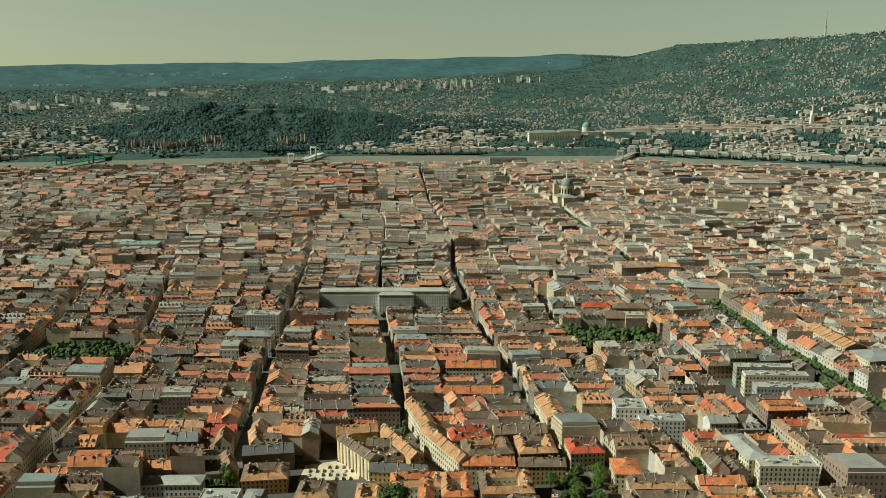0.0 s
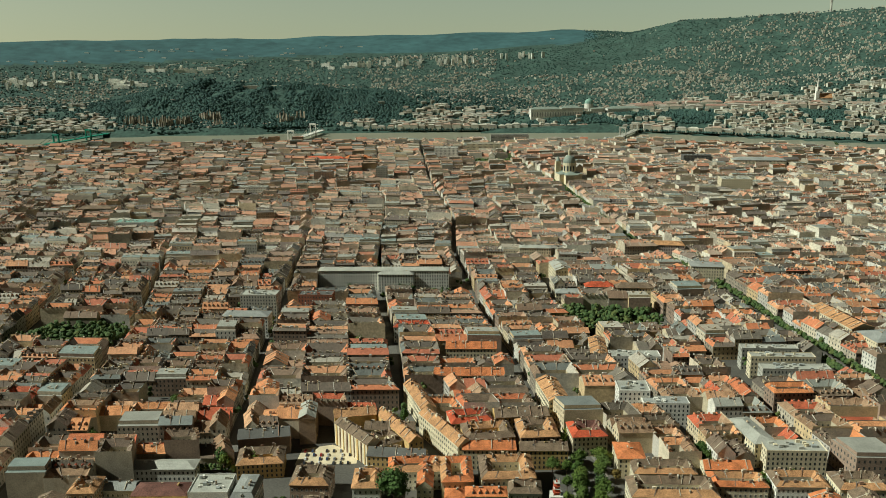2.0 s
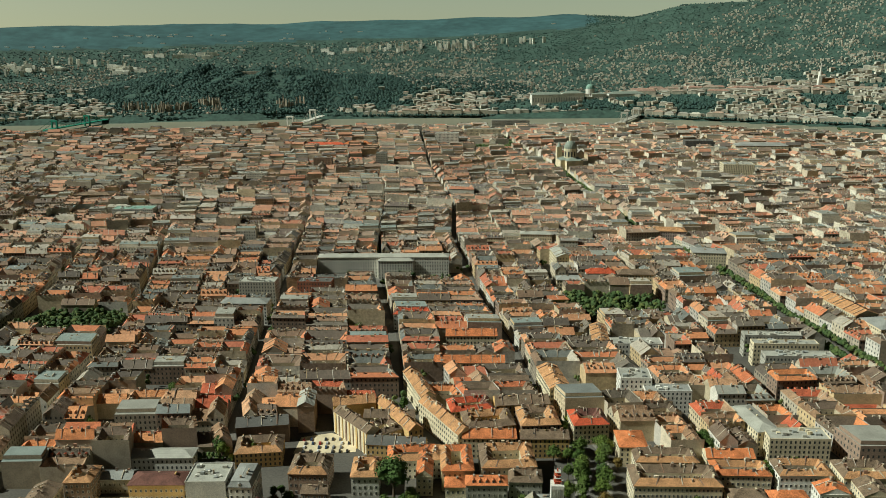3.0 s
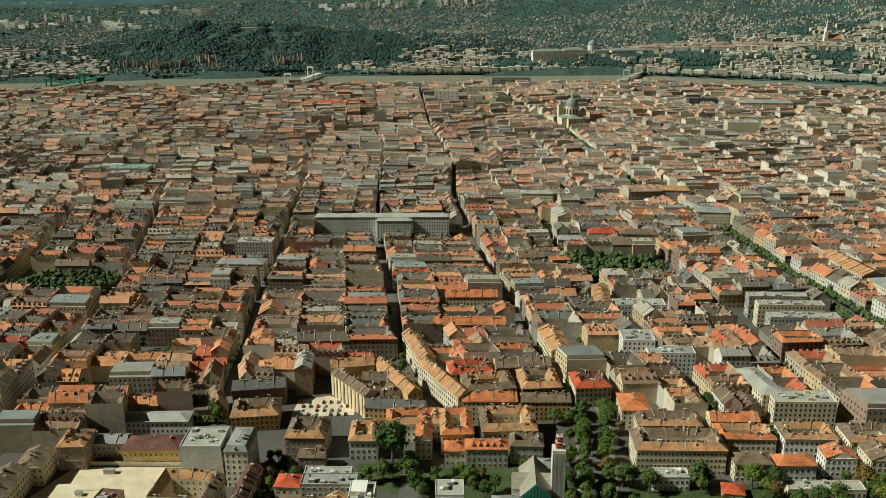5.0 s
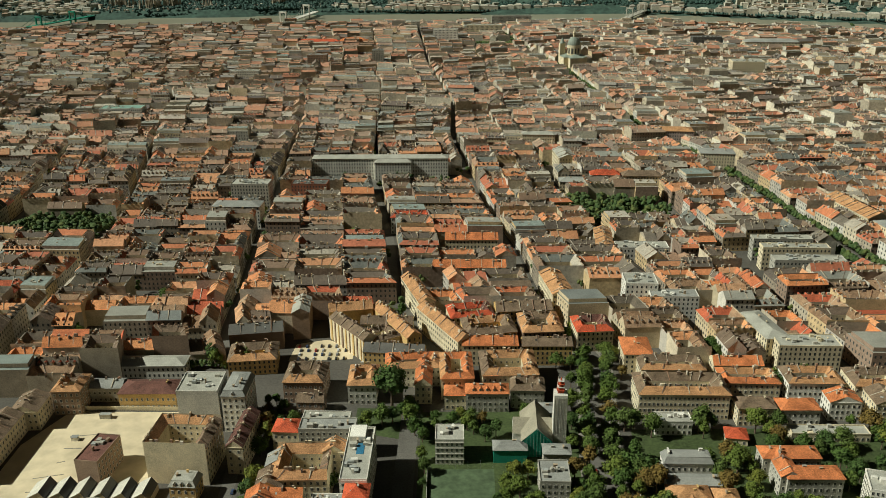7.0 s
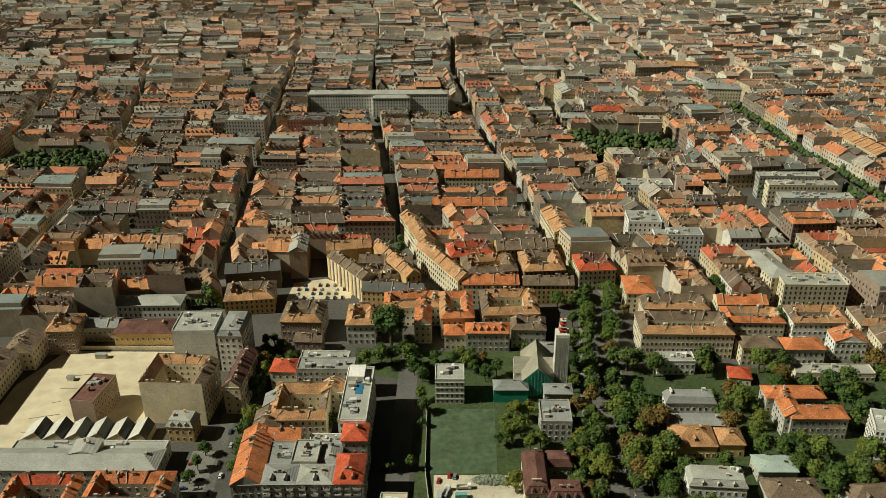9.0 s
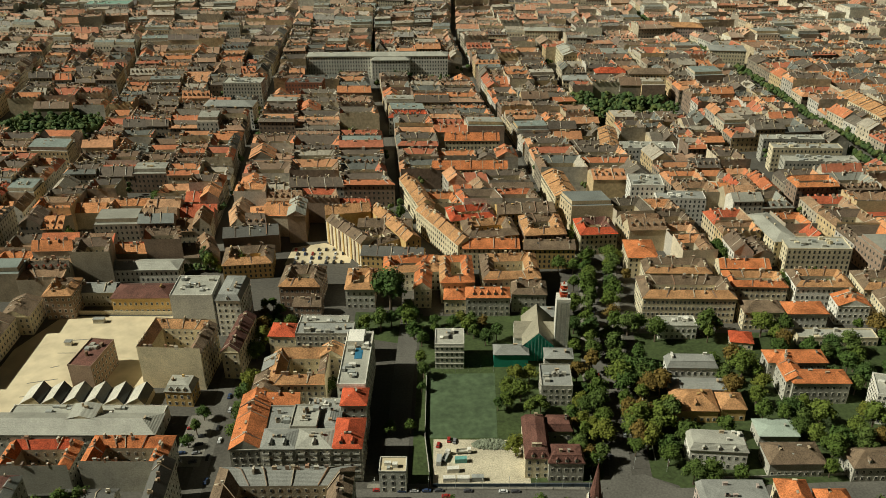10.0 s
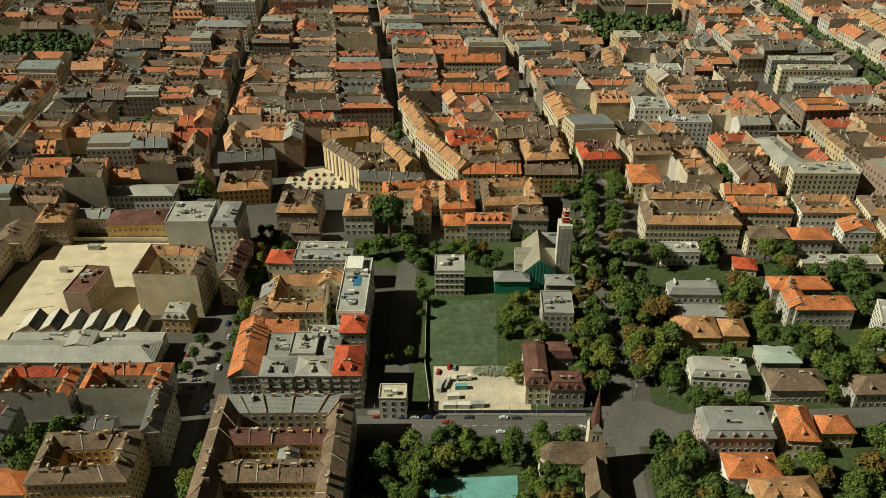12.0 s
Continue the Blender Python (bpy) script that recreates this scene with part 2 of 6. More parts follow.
def gable_block(wall, roof, q, h, rise, along=0):
    """A plain house on the quad q (anticlockwise), ridge parallel to side 0 (along=0) or side 1."""
    if along:
        q = q[1:] + q[:1]
    e = inset(q, (-0.5,) * 4)
    for i in range(4):
        a, b = q[i], q[(i + 1) % 4]
        wall.face([(*a, 0), (*b, 0), (*b, h), (*a, h)])
    m0 = ((q[3][0] + q[0][0]) / 2, (q[3][1] + q[0][1]) / 2)
    m1 = ((q[1][0] + q[2][0]) / 2, (q[1][1] + q[2][1]) / 2)
    wall.face([(*q[1], h), (*q[2], h), (*m1, h + rise - 0.1)])
    wall.face([(*q[3], h), (*q[0], h), (*m0, h + rise - 0.1)])
    n = len(roof.v)
    roof.v.extend([(*e[0], h - 0.2), (*e[1], h - 0.2), (*m1, h + rise), (*m0, h + rise), (*e[2], h - 0.2), (*e[3], h - 0.2)])
    roof.f.extend([(n, n + 1, n + 2, n + 3), (n + 3, n + 2, n + 4, n + 5)])
    roof.s.extend([0, 0])


def ring_house(wall, roof, court, q, h, sides, depth=10.5, pitch=0.55, joined=True, slots=(0, 0, 0, 0)):
    """A house round a courtyard on the quad q (anticlockwise). sides: 's' street wing with a saddle roof, 'p' party wall, roof sloping inwards."""
    ridge = [depth * 0.5 if s == "s" else 0.6 for s in sides]
    deep = [depth if s == "s" else depth * 0.62 for s in sides]
    over = [-0.7 if s == "s" else 0.0 for s in sides]
    o, r, i = inset(q, over), inset(q, ridge), inset(q, deep)
    cx, cy = sum(p[0] for p in q) / 4, sum(p[1] for p in q) / 4
    zr = h + depth * 0.5 * pitch
    for k in range(4):
        a, b = q[k], q[(k + 1) % 4]
        top = h if sides[k] == "s" else zr + 0.4
        wall.face([(*a, 0), (*b, 0), (*b, top), (*a, top)])
    n = len(roof.v)
    if joined:
        roof.v.extend([(*p, h - 0.15) for p in o] + [(*p, zr) for p in r] + [(*p, h - 1.0) for p in i])
    for k in range(4):
        j = (k + 1) % 4
        if joined:
            roof.f.extend([(n + k, n + j, n + 4 + j, n + 4 + k), (n + 4 + k, n + 4 + j, n + 8 + j, n + 8 + k)])
        else:
            m = len(roof.v)
            roof.v.extend([(*o[k], h - 0.15), (*o[j], h - 0.15), (*r[j], zr), (*r[k], zr), (*i[j], h - 1.0), (*i[k], h - 1.0)])
            roof.f.extend([(m, m + 1, m + 2, m + 3), (m + 3, m + 2, m + 4, m + 5)])
        slot = slots[k]
        roof.s.extend([slot, slot])
        court.face([(*i[j], 0), (*i[k], 0), (*i[k], h - 1.05), (*i[j], h - 1.05)])
    return r, i, zr


# ---------------------------------------------------------------- ground, river and hills
def lerp(x, table):
    if x <= table[0][0]:
        return table[0][1]
    for (a, p), (b, q) in zip(table, table[1:]):
        if x <= b:
            return p + (q - p) * (x - a) / (b - a)
    return table[-1][1]


BANK = [(-4500, 1620), (-2500, 2200), (-1250, 2480), (-400, 2570), (150, 2545), (555, 2545), (853, 2395), (1200, 2230), (2500, 1430), (4500, 230)]
WIDE = 355.0
SLOPES = [  # bearing (x / y), then the drop below eye level per metre of distance at 3300, 3800, 4300 and 4750 m
    (-0.8, 0.090, 0.060, 0.030, 0.004), (-0.45, 0.090, 0.060, 0.029, 0.003), (-0.2, 0.088, 0.052, 0.026, 0.002), (0.08, 0.087, 0.047, 0.018, -0.003),
    (0.14, 0.086, 0.045, 0.013, -0.005), (0.2, 0.085, 0.043, 0.004, -0.002), (0.27, 0.08, 0.041, -0.014, 0.0), (0.4, 0.078, 0.038, -0.019, 0.0), (0.52, 0.077, 0.036, -0.026, 0.0), (0.9, 0.075, 0.035, -0.03, 0.0)]


def hill(x, y):
    """Height of the land at x, y."""
    bank = lerp(x, BANK)
    if y < bank:
        return 0.0
    if y < bank + WIDE:
        return -7.0
    d = math.hypot(x, y)
    b = x / max(y, 1.0)
    s = [lerp(b, [(r[0], r[k]) for r in SLOPES]) for k in (1, 2, 3, 4)]
    z = lerp(d, [(2950, 5.0), (3300, 320 - s[0] * 3300), (3800, 320 - s[1] * 3800), (4300, 320 - s[2] * 4300), (4750, 320 - s[3] * 4750), (5200, 240)])
    g = Vector(((x + 760) / 520, (y - 3260) / 290))
    z += (80 + 34 * noise.noise((x / 110, y / 150, 5)) + 10 * noise.noise((x / 40, y / 60, 2))) * math.exp(-max(0.0, g.length - 0.25) ** 2 * 2.2)
    g = Vector(((x + 130) / 460, (y - 3330) / 230))
    z += (50 + 12 * noise.noise((x / 90, y / 90, 8))) * math.exp(-g.length ** 2 * 1.6)
    c = Vector(((x - 850) / 720, (y - 3010 + 0.22 * max(0, x - 700)) / 115))
    z += 40 * math.exp(-c.length ** 4)
    return max(4.0, z) + 8 * noise.noise((x / 260, y / 260, 0)) * min(1, max(0, d - 3000) / 400)


def land():
    g = Geo()
    xs = [-4700 + i * 75 for i in range(126)]
    ys = [-1800, -600, 0, 600, 1200] + [1500 + j * 40 for j in range(87)]
    for y in ys:
        for x in xs:
            g.v.append((x, y, hill(x, y)))
    n = len(xs)
    for j in range(len(ys) - 1):
        for i in range(n - 1):
            g.f.append((j * n + i, j * n + i + 1, (j + 1) * n + i + 1, (j + 1) * n + i))
            x, y = xs[i], ys[j]
            # slots 1 and 2 carry haze in their colour, 2 the farthest plain
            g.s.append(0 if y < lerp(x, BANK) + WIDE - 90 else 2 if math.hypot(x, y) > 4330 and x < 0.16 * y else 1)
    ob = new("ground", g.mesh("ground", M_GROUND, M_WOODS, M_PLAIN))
    for p in ob.data.polygons:
        p.use_smooth = True
    tagged(ob, "grey-brown city ground rising to wooded hills", "ground", kind="structure")
    w = Geo()
    w.face([(-4700, 0, -3), (4700, 0, -3), (4700, 4400, -3), (-4700, 4400, -3)])
    tagged(new("water", w.mesh("water", M_WATER)), "broad olive-brown river under the hills", "river", kind="structure")


land()

# ---------------------------------------------------------------- the streets' plan
AVENUES = [
    [(340, -1150), (800, -1130), (1500, -1190), (2600, -1500)],
    [(340, -900), (800, -900), (1500, -960), (2600, -1180)],
    [(340, -690), (800, -690), (1500, -760), (2600, -900)],
    [(340, -500), (600, -470), (780, -450), (975, -467), (1113, -496), (1500, -590), (2600, -700)],
    [(340, -300), (632, -322), (775, -330), (951, -352), (1136, -386), (1325, -429), (1535, -479), (2600, -560)],
    [(340, -121), (460, -125), (545, -130), (640, -170), (733, -175), (828, -184), (947, -191), (1078, -200), (1281, -210), (1600, -240), (2600, -360)],
    [(340, -30), (560, -15), (640, -10), (724, -42), (855, -55), (944, -71), (1050, -85), (1500, -110), (2600, -200)],
    [(340, 85), (477, 92), (605, 103), (683, 79), (807, 67), (886, 52), (991, 36), (1150, 22), (1208, 13), (1424, 15), (1800, -30), (2600, -80)],
    [(340, 215), (640, 190), (790, 162), (842, 158), (892, 151), (957, 133), (1068, 127), (1175, 116), (1270, 104), (1600, 90), (2600, 40)],
    [(340, 330), (650, 275), (800, 262), (1000, 240), (1270, 200), (1600, 175), (2600, 100)],
    [(340, 450), (733, 391), (799, 382), (877, 364), (971, 355), (1061, 343), (1139, 326), (1263, 289), (1479, 269), (1780, 241), (2042, 197), (2334, 150), (2600, 120)],
    [(340, 620), (800, 560), (1300, 450), (2000, 370), (2600, 300)],
    [(340, 800), (800, 730), (1300, 600), (2000, 530), (2600, 470)],
    [(340, 1000), (800, 900), (1300, 780), (2000, 700), (2600, 640)],
    [(340, 1200), (800, 1100), (1300, 970), (2000, 880), (2600, 830)],
    [(340, 1400), (800, 1300), (1300, 1170), (2000, 1080), (2600, 1030)],
    [(340, 1600), (800, 1500), (1300, 1400), (2000, 1300), (2600, 1250)],
]
HALF = [6.5] * len(AVENUES)
HALF[10] = 17.0


LOW = [(-900, 540), (-262, 556), (-235, 575), (-233, 604), (-165, 612), (-122, 622), (-118, 640), (-62, 640), (-60, 592), (95, 592), (100, 648), (124, 648), (126, 612), (180, 592), (182, 545), (260, 528), (900, 520)]
TAKEN = []  # ground kept free of the block houses: x0, y0, x1, y1


def keep(x, y):
    """Whether a block house may stand at x, y: the part of the city in view, outside the villa quarter, the squares and the single buildings."""
    if y > lerp(x, BANK) - 20 or abs(x) > 0.60 * y + 120 or y < lerp(x, LOW):
        return False
    return not any(x0 < x < x1 and y0 < y < y1 for x0, y0, x1, y1 in TAKEN)


for zone in ((128, 885, 240, 962), (-445, 832, -345, 915), (-118, 600, -66, 640), (-165, 1018, 12, 1084), (135, 772, 215, 812), (285, 738, 355, 790),
             (215, 1790, 320, 1870), (60, 2080, 170, 2180), (-410, 1540, -330, 1585), (-520, 1400, -490, 1440), (300, 1180, 345, 1215)):
    TAKEN.append(zone)


CITY_TREES = ((-114, 806), (-131, 707), (-40, 672), (-86, 848), (38, 694), (159, 677), (194, 603), (346, 742), (254, 566), (228, 560), (-240, 700), (-280, 640), (110, 780))
for x, y in CITY_TREES:
    TAKEN.append((x - 13, y - 12, x + 13, y + 12))
far_wall, far_roof, far_court, far_win, far_flat, inner_wall, inner_roof = [Geo() for _ in range(7)]
count = 0


def lot(q, sides, rnd):
    """One house on the quad q; near ones are things with parts, far ones join the far city."""
    global count
    cx, cy = sum(p[0] for p in q) / 4, sum(p[1] for p in q) / 4
    if not keep(cx, cy):
        return
    near = cy < 705 and abs(cx) < 0.52 * cy + 40
    h = rnd.choice((12, 14.5, 15.5, 16, 16.5, 17, 17.5, 18, 18.5, 19, 19.5, 22))
    kind = rnd.random()
    if cy > 1150:
        h += rnd.choice((-4, -2, 0, 0, 0, 2, 3, 7))
        kind = kind if kind < 0.86 else 0.97
    w = math.hypot(q[1][0] - q[0][0], q[1][1] - q[0][1])
    d = math.hypot(q[2][0] - q[1][0], q[2][1] - q[1][1])
    if near:
        root = new("tenement_house")
        root.location = (cx, cy, 0)
        q = [(x - cx, y - cy) for x, y in q]
        wall, roof, court, win = Geo(), Geo(), Geo(), Geo()
    else:
        wall, roof, court, win = (far_wall, far_roof, far_court, far_win) if cy < 1150 else (inner_wall, inner_roof, far_court, far_win)
    inner = None
    top, top_roof = (Geo(), Geo()) if near else (wall, roof)
    if min(w, d) > 15 and kind < 0.56:
        slots = [rnd.randrange(2) for _ in range(4)]
        deep, pitch = rnd.uniform(0.3, 0.40) * min(w, d), rnd.uniform(0.62, 0.92)
        r, inner, z = ring_house(wall, roof, court, q, h, sides, depth=deep, pitch=pitch, joined=near, slots=slots)
        if cy < 1900:
            ring_clutter(top, top_roof, q, h, sides, deep, pitch, rnd)
        if rnd.random() < 0.5:
            # a low cross wing in the court
            t = inset(inner, (0.2, 0.2, 0.2, 0.2))
            u0, u1 = rnd.choice(((0.0, 0.45), (0.3, 0.7), (0.55, 1.0)))
            mix = lambda p, v, u: (p[0] + (v[0] - p[0]) * u, p[1] + (v[1] - p[1]) * u)
            cw = [mix(t[0], t[3], u0), mix(t[1], t[2], u0), mix(t[1], t[2], u1), mix(t[0], t[3], u1)]
            wing, wroof = (Geo(), Geo()) if near else (wall, roof)
            gable_block(wing, wroof, cw, h * rnd.uniform(0.35, 0.8), 2.2, 0)
            if near:
                part("court_wing", wing, M_COURT, root)
                part("court_wing_roof", wroof, M_TILE_B, root)
    elif kind < 0.945:
        if d > 15 and w > 15 and ("s" in (sides[1], sides[3]) and rnd.random() < 0.8 or rnd.random() < 0.12):
            # a street wing with its ridge along the avenue, and a rear wing
            u = rnd.uniform(0.42, 0.6)
            lo = ((q[0][0] + (q[1][0] - q[0][0]) * u), (q[0][1] + (q[1][1] - q[0][1]) * u))
            hi = ((q[3][0] + (q[2][0] - q[3][0]) * u), (q[3][1] + (q[2][1] - q[3][1]) * u))
            wings = [[q[0], lo, hi, q[3]], [lo, q[1], q[2], hi]]
            if sides[1] == "s" and sides[3] != "s":
                wings.reverse()
            up = rnd.uniform(4.6, 6.8)
            gable_block(wall, roof, wings[0], h, up, 1)
            wall2, roof2 = (Geo(), Geo()) if near else (wall, roof)
            h2, up2, al = h - rnd.uniform(0.3, 4.5), rnd.uniform(3.6, 6.0), int(rnd.random() < 0.2)
            gable_block(wall2, roof2, wings[1], h2, up2, al)
            if cy < 1900:
                gable_clutter(top, top_roof, wings[0], h, up, 1, rnd)
                gable_clutter(top, top_roof, wings[1], h2, up2, al, rnd)
            if near:
                part("rear_wall", wall2, M_COURT, root)
                part("rear_roof", roof2, M_TILE_B, root)
        elif d > 17 and w > 12:
            mid = [((q[0][0] + q[3][0]) / 2, (q[0][1] + q[3][1]) / 2), ((q[1][0] + q[2][0]) / 2, (q[1][1] + q[2][1]) / 2)]
            up = rnd.uniform(4.2, 6.6)
            gable_block(wall, roof, [q[0], q[1], mid[1], mid[0]], h, up, 0)
            if cy < 1900:
                gable_clutter(top, top_roof, [q[0], q[1], mid[1], mid[0]], h, up, 0, rnd)
            wall2, roof2 = (Geo(), Geo()) if near else (wall, roof)
            h2, up, al = h - rnd.uniform(0.5, 5), rnd.uniform(3.6, 6), int(rnd.random() < 0.25)
            gable_block(wall2, roof2, [mid[0], mid[1], q[2], q[3]], h2, up, al)
            if cy < 1900:
                gable_clutter(top, top_roof, [mid[0], mid[1], q[2], q[3]], h2, up, al, rnd)
            if near:
                part("rear_wall", wall2, M_COURT, root)
                part("rear_roof", roof2, M_TILE_B, root)
        else:
            gable_block(wall, roof, q, h, rnd.uniform(3, 5), 0 if w > d else 1)
        r, z = inset(q, (min(w, d) * 0.4,) * 4), h + 2.5
    else:
        # flat-roofed modern house with a set-back top floor
        n = len(wall.v)
        t = inset(q, (rnd.uniform(2, 4), 1.0, rnd.uniform(2, 5), 1.0))
        h += 2
        for quad, z0, z1 in ((q, 0, h), (t, h, h + 3)):
            for k in range(4):
                a, b = quad[k], quad[(k + 1) % 4]
                wall.face([(*a, z0), (*b, z0), (*b, z1), (*a, z1)])
        e = inset(q, (0.3,) * 4)
        (roof if near else far_flat).face([(*p, h - 0.3) for p in e])
        (roof if near else far_flat).face([(*p, h + 2.9) for p in t])
        r, z = inset(q, (min(w, d) * 0.35,) * 4), h + 2
    flat = kind >= 0.945
    if near:
        for k in range(4):
            if sides[k] == "s":
                wall_windows(win, q[k], q[(k + 1) % 4], 0, h, rnd)
        if inner:
            wall_windows(win, inner[3], inner[2], 0, h - 1.2, rnd, w=1.0, hgt=1.7)
        tile = M_SHEET if flat or rnd.random() < 0.06 else M_TILE
        part("wall", wall, M_WALL, root)
        part("courtyard_wall", court, M_COURT, root)
        part("roof", roof, [tile, M_TILE_B] if inner else tile, root)
        part("window", win, M_GLASS, root, kind="stuff")
        part("chimney", top, M_BRICK, root, kind="stuff")
        part("dormer_roof", top_roof, M_TILE_B, root, kind="stuff")
        tagged(root, "plastered city tenement house with a %s roof" % ("clay tile" if tile is M_TILE else "grey sheet metal"), "tenement", "tenement houses")
    else:
        if cy < 1500:
            for k in (0, 1 if cx < 0 else 3):
                if sides[k] == "s":
                    wall_windows(win, q[k], q[(k + 1) % 4], 0, h, rnd)
        for _ in range(rnd.randint(3, 6)):
            k, t = rnd.randrange(4), rnd.uniform(0.1, 0.9)
            a, b = r[k], r[(k + 1) % 4]
            wall.box(a[0] + (b[0] - a[0]) * t, a[1] + (b[1] - a[1]) * t, z - 1.5, rnd.uniform(1.2, 3.2), rnd.uniform(0.8, 1.4), rnd.uniform(2.6, 4.2), math.atan2(b[1] - a[1], b[0] - a[0]))
    count += 1


def block(fx, y0, y1, rnd):
    """Fills the block between the lines fx(0, y) and fx(1, y) from y0 to y1."""
    wm = abs(fx(1, (y0 + y1) / 2) - fx(0, (y0 + y1) / 2))
    skew = rnd.uniform(-0.07, 0.07) if y0 < 1150 else rnd.uniform(-0.24, 0.24)
    cols = max(1, round(wm / rnd.uniform(24, 36)))
    cut = [0.0] + sorted(min(0.97, max(0.03, (i + rnd.uniform(-0.12, 0.12)) / cols)) for i in range(1, cols)) + [1.0]
    for c in range(cols):
        n = max(1, round((y1 - y0) / rnd.uniform(18, 26)))
        ys = [y0 + (y1 - y0) * min(1, max(0, (i + (rnd.uniform(-0.15, 0.15) if 0 < i < n else 0)) / n)) for i in range(n + 1)]
        for k in range(n):
            ya, yb = ys[k], ys[k + 1]
            q = []
            for u, v in ((cut[c], ya), (cut[c + 1], ya), (cut[c + 1], yb), (cut[c], yb)):
                q.append((fx(u, v), v + skew * (u - 0.5) * wm))
            sides = ["s" if k == 0 else "p", "s" if c == cols - 1 else "p", "s" if k == n - 1 else "p", "s" if c == 0 else "p"]
            if sides.count("s") == 0:
                sides[rnd.randrange(4)] = "s"
            lot(q, sides, rnd)


def lane(s, y):
    """The middle of street s at y: the old town's lanes wind, the two long boulevards run on."""
    wind = 0 if s in (7, 10) else 24 * min(1.0, max(0.0, (y - 1250) / 350))
    return lerp(y, AVENUES[s]) + wind * noise.noise((y / 150, s * 3.7, 2.0))


def narrow(s, y):
    """How much of its width street s keeps at y: the old town's lanes are tight."""
    return 1.0 - (0.4 if s in (7, 10) else 0.85) * min(1.0, max(0.0, (y - 1060) / 160))


def city():
    rnd = random.Random(11)
    for s in range(len(AVENUES) - 1):
        def fx(t, y, s=s):
            a, b = lane(s, y) + HALF[s] * narrow(s, y), lane(s + 1, y) - HALF[s + 1] * narrow(s + 1, y)
            return a + (b - a) * t
        y = 540 + rnd.uniform(-8, 30)
        while y < 2560:
            L = rnd.uniform(80, 135)
            block(fx, y, y + L, rnd)
            y += L + rnd.choice((9, 10, 11, 12))
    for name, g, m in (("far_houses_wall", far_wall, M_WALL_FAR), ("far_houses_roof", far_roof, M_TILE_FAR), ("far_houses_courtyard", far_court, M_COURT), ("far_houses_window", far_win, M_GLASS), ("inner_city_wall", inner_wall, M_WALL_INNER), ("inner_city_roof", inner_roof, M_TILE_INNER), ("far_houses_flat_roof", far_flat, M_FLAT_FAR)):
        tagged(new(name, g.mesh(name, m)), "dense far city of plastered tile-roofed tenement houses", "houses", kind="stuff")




# ---------------------------------------------------------------- single buildings
PAINTS = {}


def paint(name, c, **kw):
    if name not in PAINTS:
        PAINTS[name] = mat(name, [tuple(v * 0.94 for v in c), tuple(min(1, v * 1.04) for v in c)], **kw)
    return PAINTS[name]


ORANGE = paint("orange_tile", (0.58, 0.20, 0.07), rows=2.2, bump=0.5, stain=0.62, scale=0.14)
RED = paint("red_tile", (0.52, 0.10, 0.04), rows=2.2, bump=0.5, stain=0.62, scale=0.14)
CLAY = paint("weathered_clay_tile", (0.50, 0.27, 0.12), rows=2.2, bump=0.5, stain=0.62, scale=0.14)
BROWN = paint("brown_tile", (0.21, 0.15, 0.095), rows=2.2, bump=0.5, stain=0.62, scale=0.14)
MAROON = paint("maroon_tile", (0.16, 0.075, 0.055), rows=2.2, bump=0.5, stain=0.62, scale=0.14)
GREY = paint("grey_roofing", (0.27, 0.27, 0.24), rows=0.8)
PALE = paint("pale_grey_roofing", (0.37, 0.36, 0.30), rough=0.6, rows=0.6)
DARK = paint("dark_roofing", (0.12, 0.115, 0.10))
CREAM = paint("cream_plaster", (0.66, 0.57, 0.38))
WHITE = paint("white_plaster", (0.72, 0.69, 0.60))
OCHRE = paint("ochre_plaster", (0.56, 0.38, 0.15))
STONE = paint("grey_stucco", (0.42, 0.40, 0.33))
PINK = paint("pinkish_stucco", (0.46, 0.37, 0.32))
BRICKWALL = paint("bare_brick_wall", (0.30, 0.21, 0.14), rows=3.0)
CONCRETE = paint("pale_concrete", (0.58, 0.49, 0.32), scale=0.022, fine=0.09, stain=0.28)
FRAME = paint("window_frame_paint", (0.62, 0.58, 0.48), stain=0.1)
NET_GREEN = paint("green_scaffold_net", (0.03, 0.22, 0.14), rough=0.7)
NET_WHITE = paint("white_scaffold_net", (0.60, 0.58, 0.50))
COPPER = paint("green_copper", (0.22, 0.34, 0.27), rough=0.6)
TAN_SHEET = paint("weathered_tan_sheet", (0.32, 0.29, 0.21), rough=0.6, rows=0.6)
TOOTH = paint("pale_sawtooth_sheet", (0.55, 0.52, 0.43), rough=0.6)
METAL = paint("zinc_flashing", (0.36, 0.37, 0.34), rough=0.45)


def window_mesh():
    """A window one metre wide and one high: frame, two panes, a sill; it looks along -y."""
    g = Geo()
    g.box(0, -0.03, -0.06, 1.24, 0.14, 1.12, slot=0)
    g.box(-0.25, -0.105, 0.03, 0.42, 0.02, 0.92, slot=1)
    g.box(0.25, -0.105, 0.03, 0.42, 0.02, 0.92, slot=1)
    return g.mesh("window", FRAME, M_GLASS)


WINDOW = window_mesh()


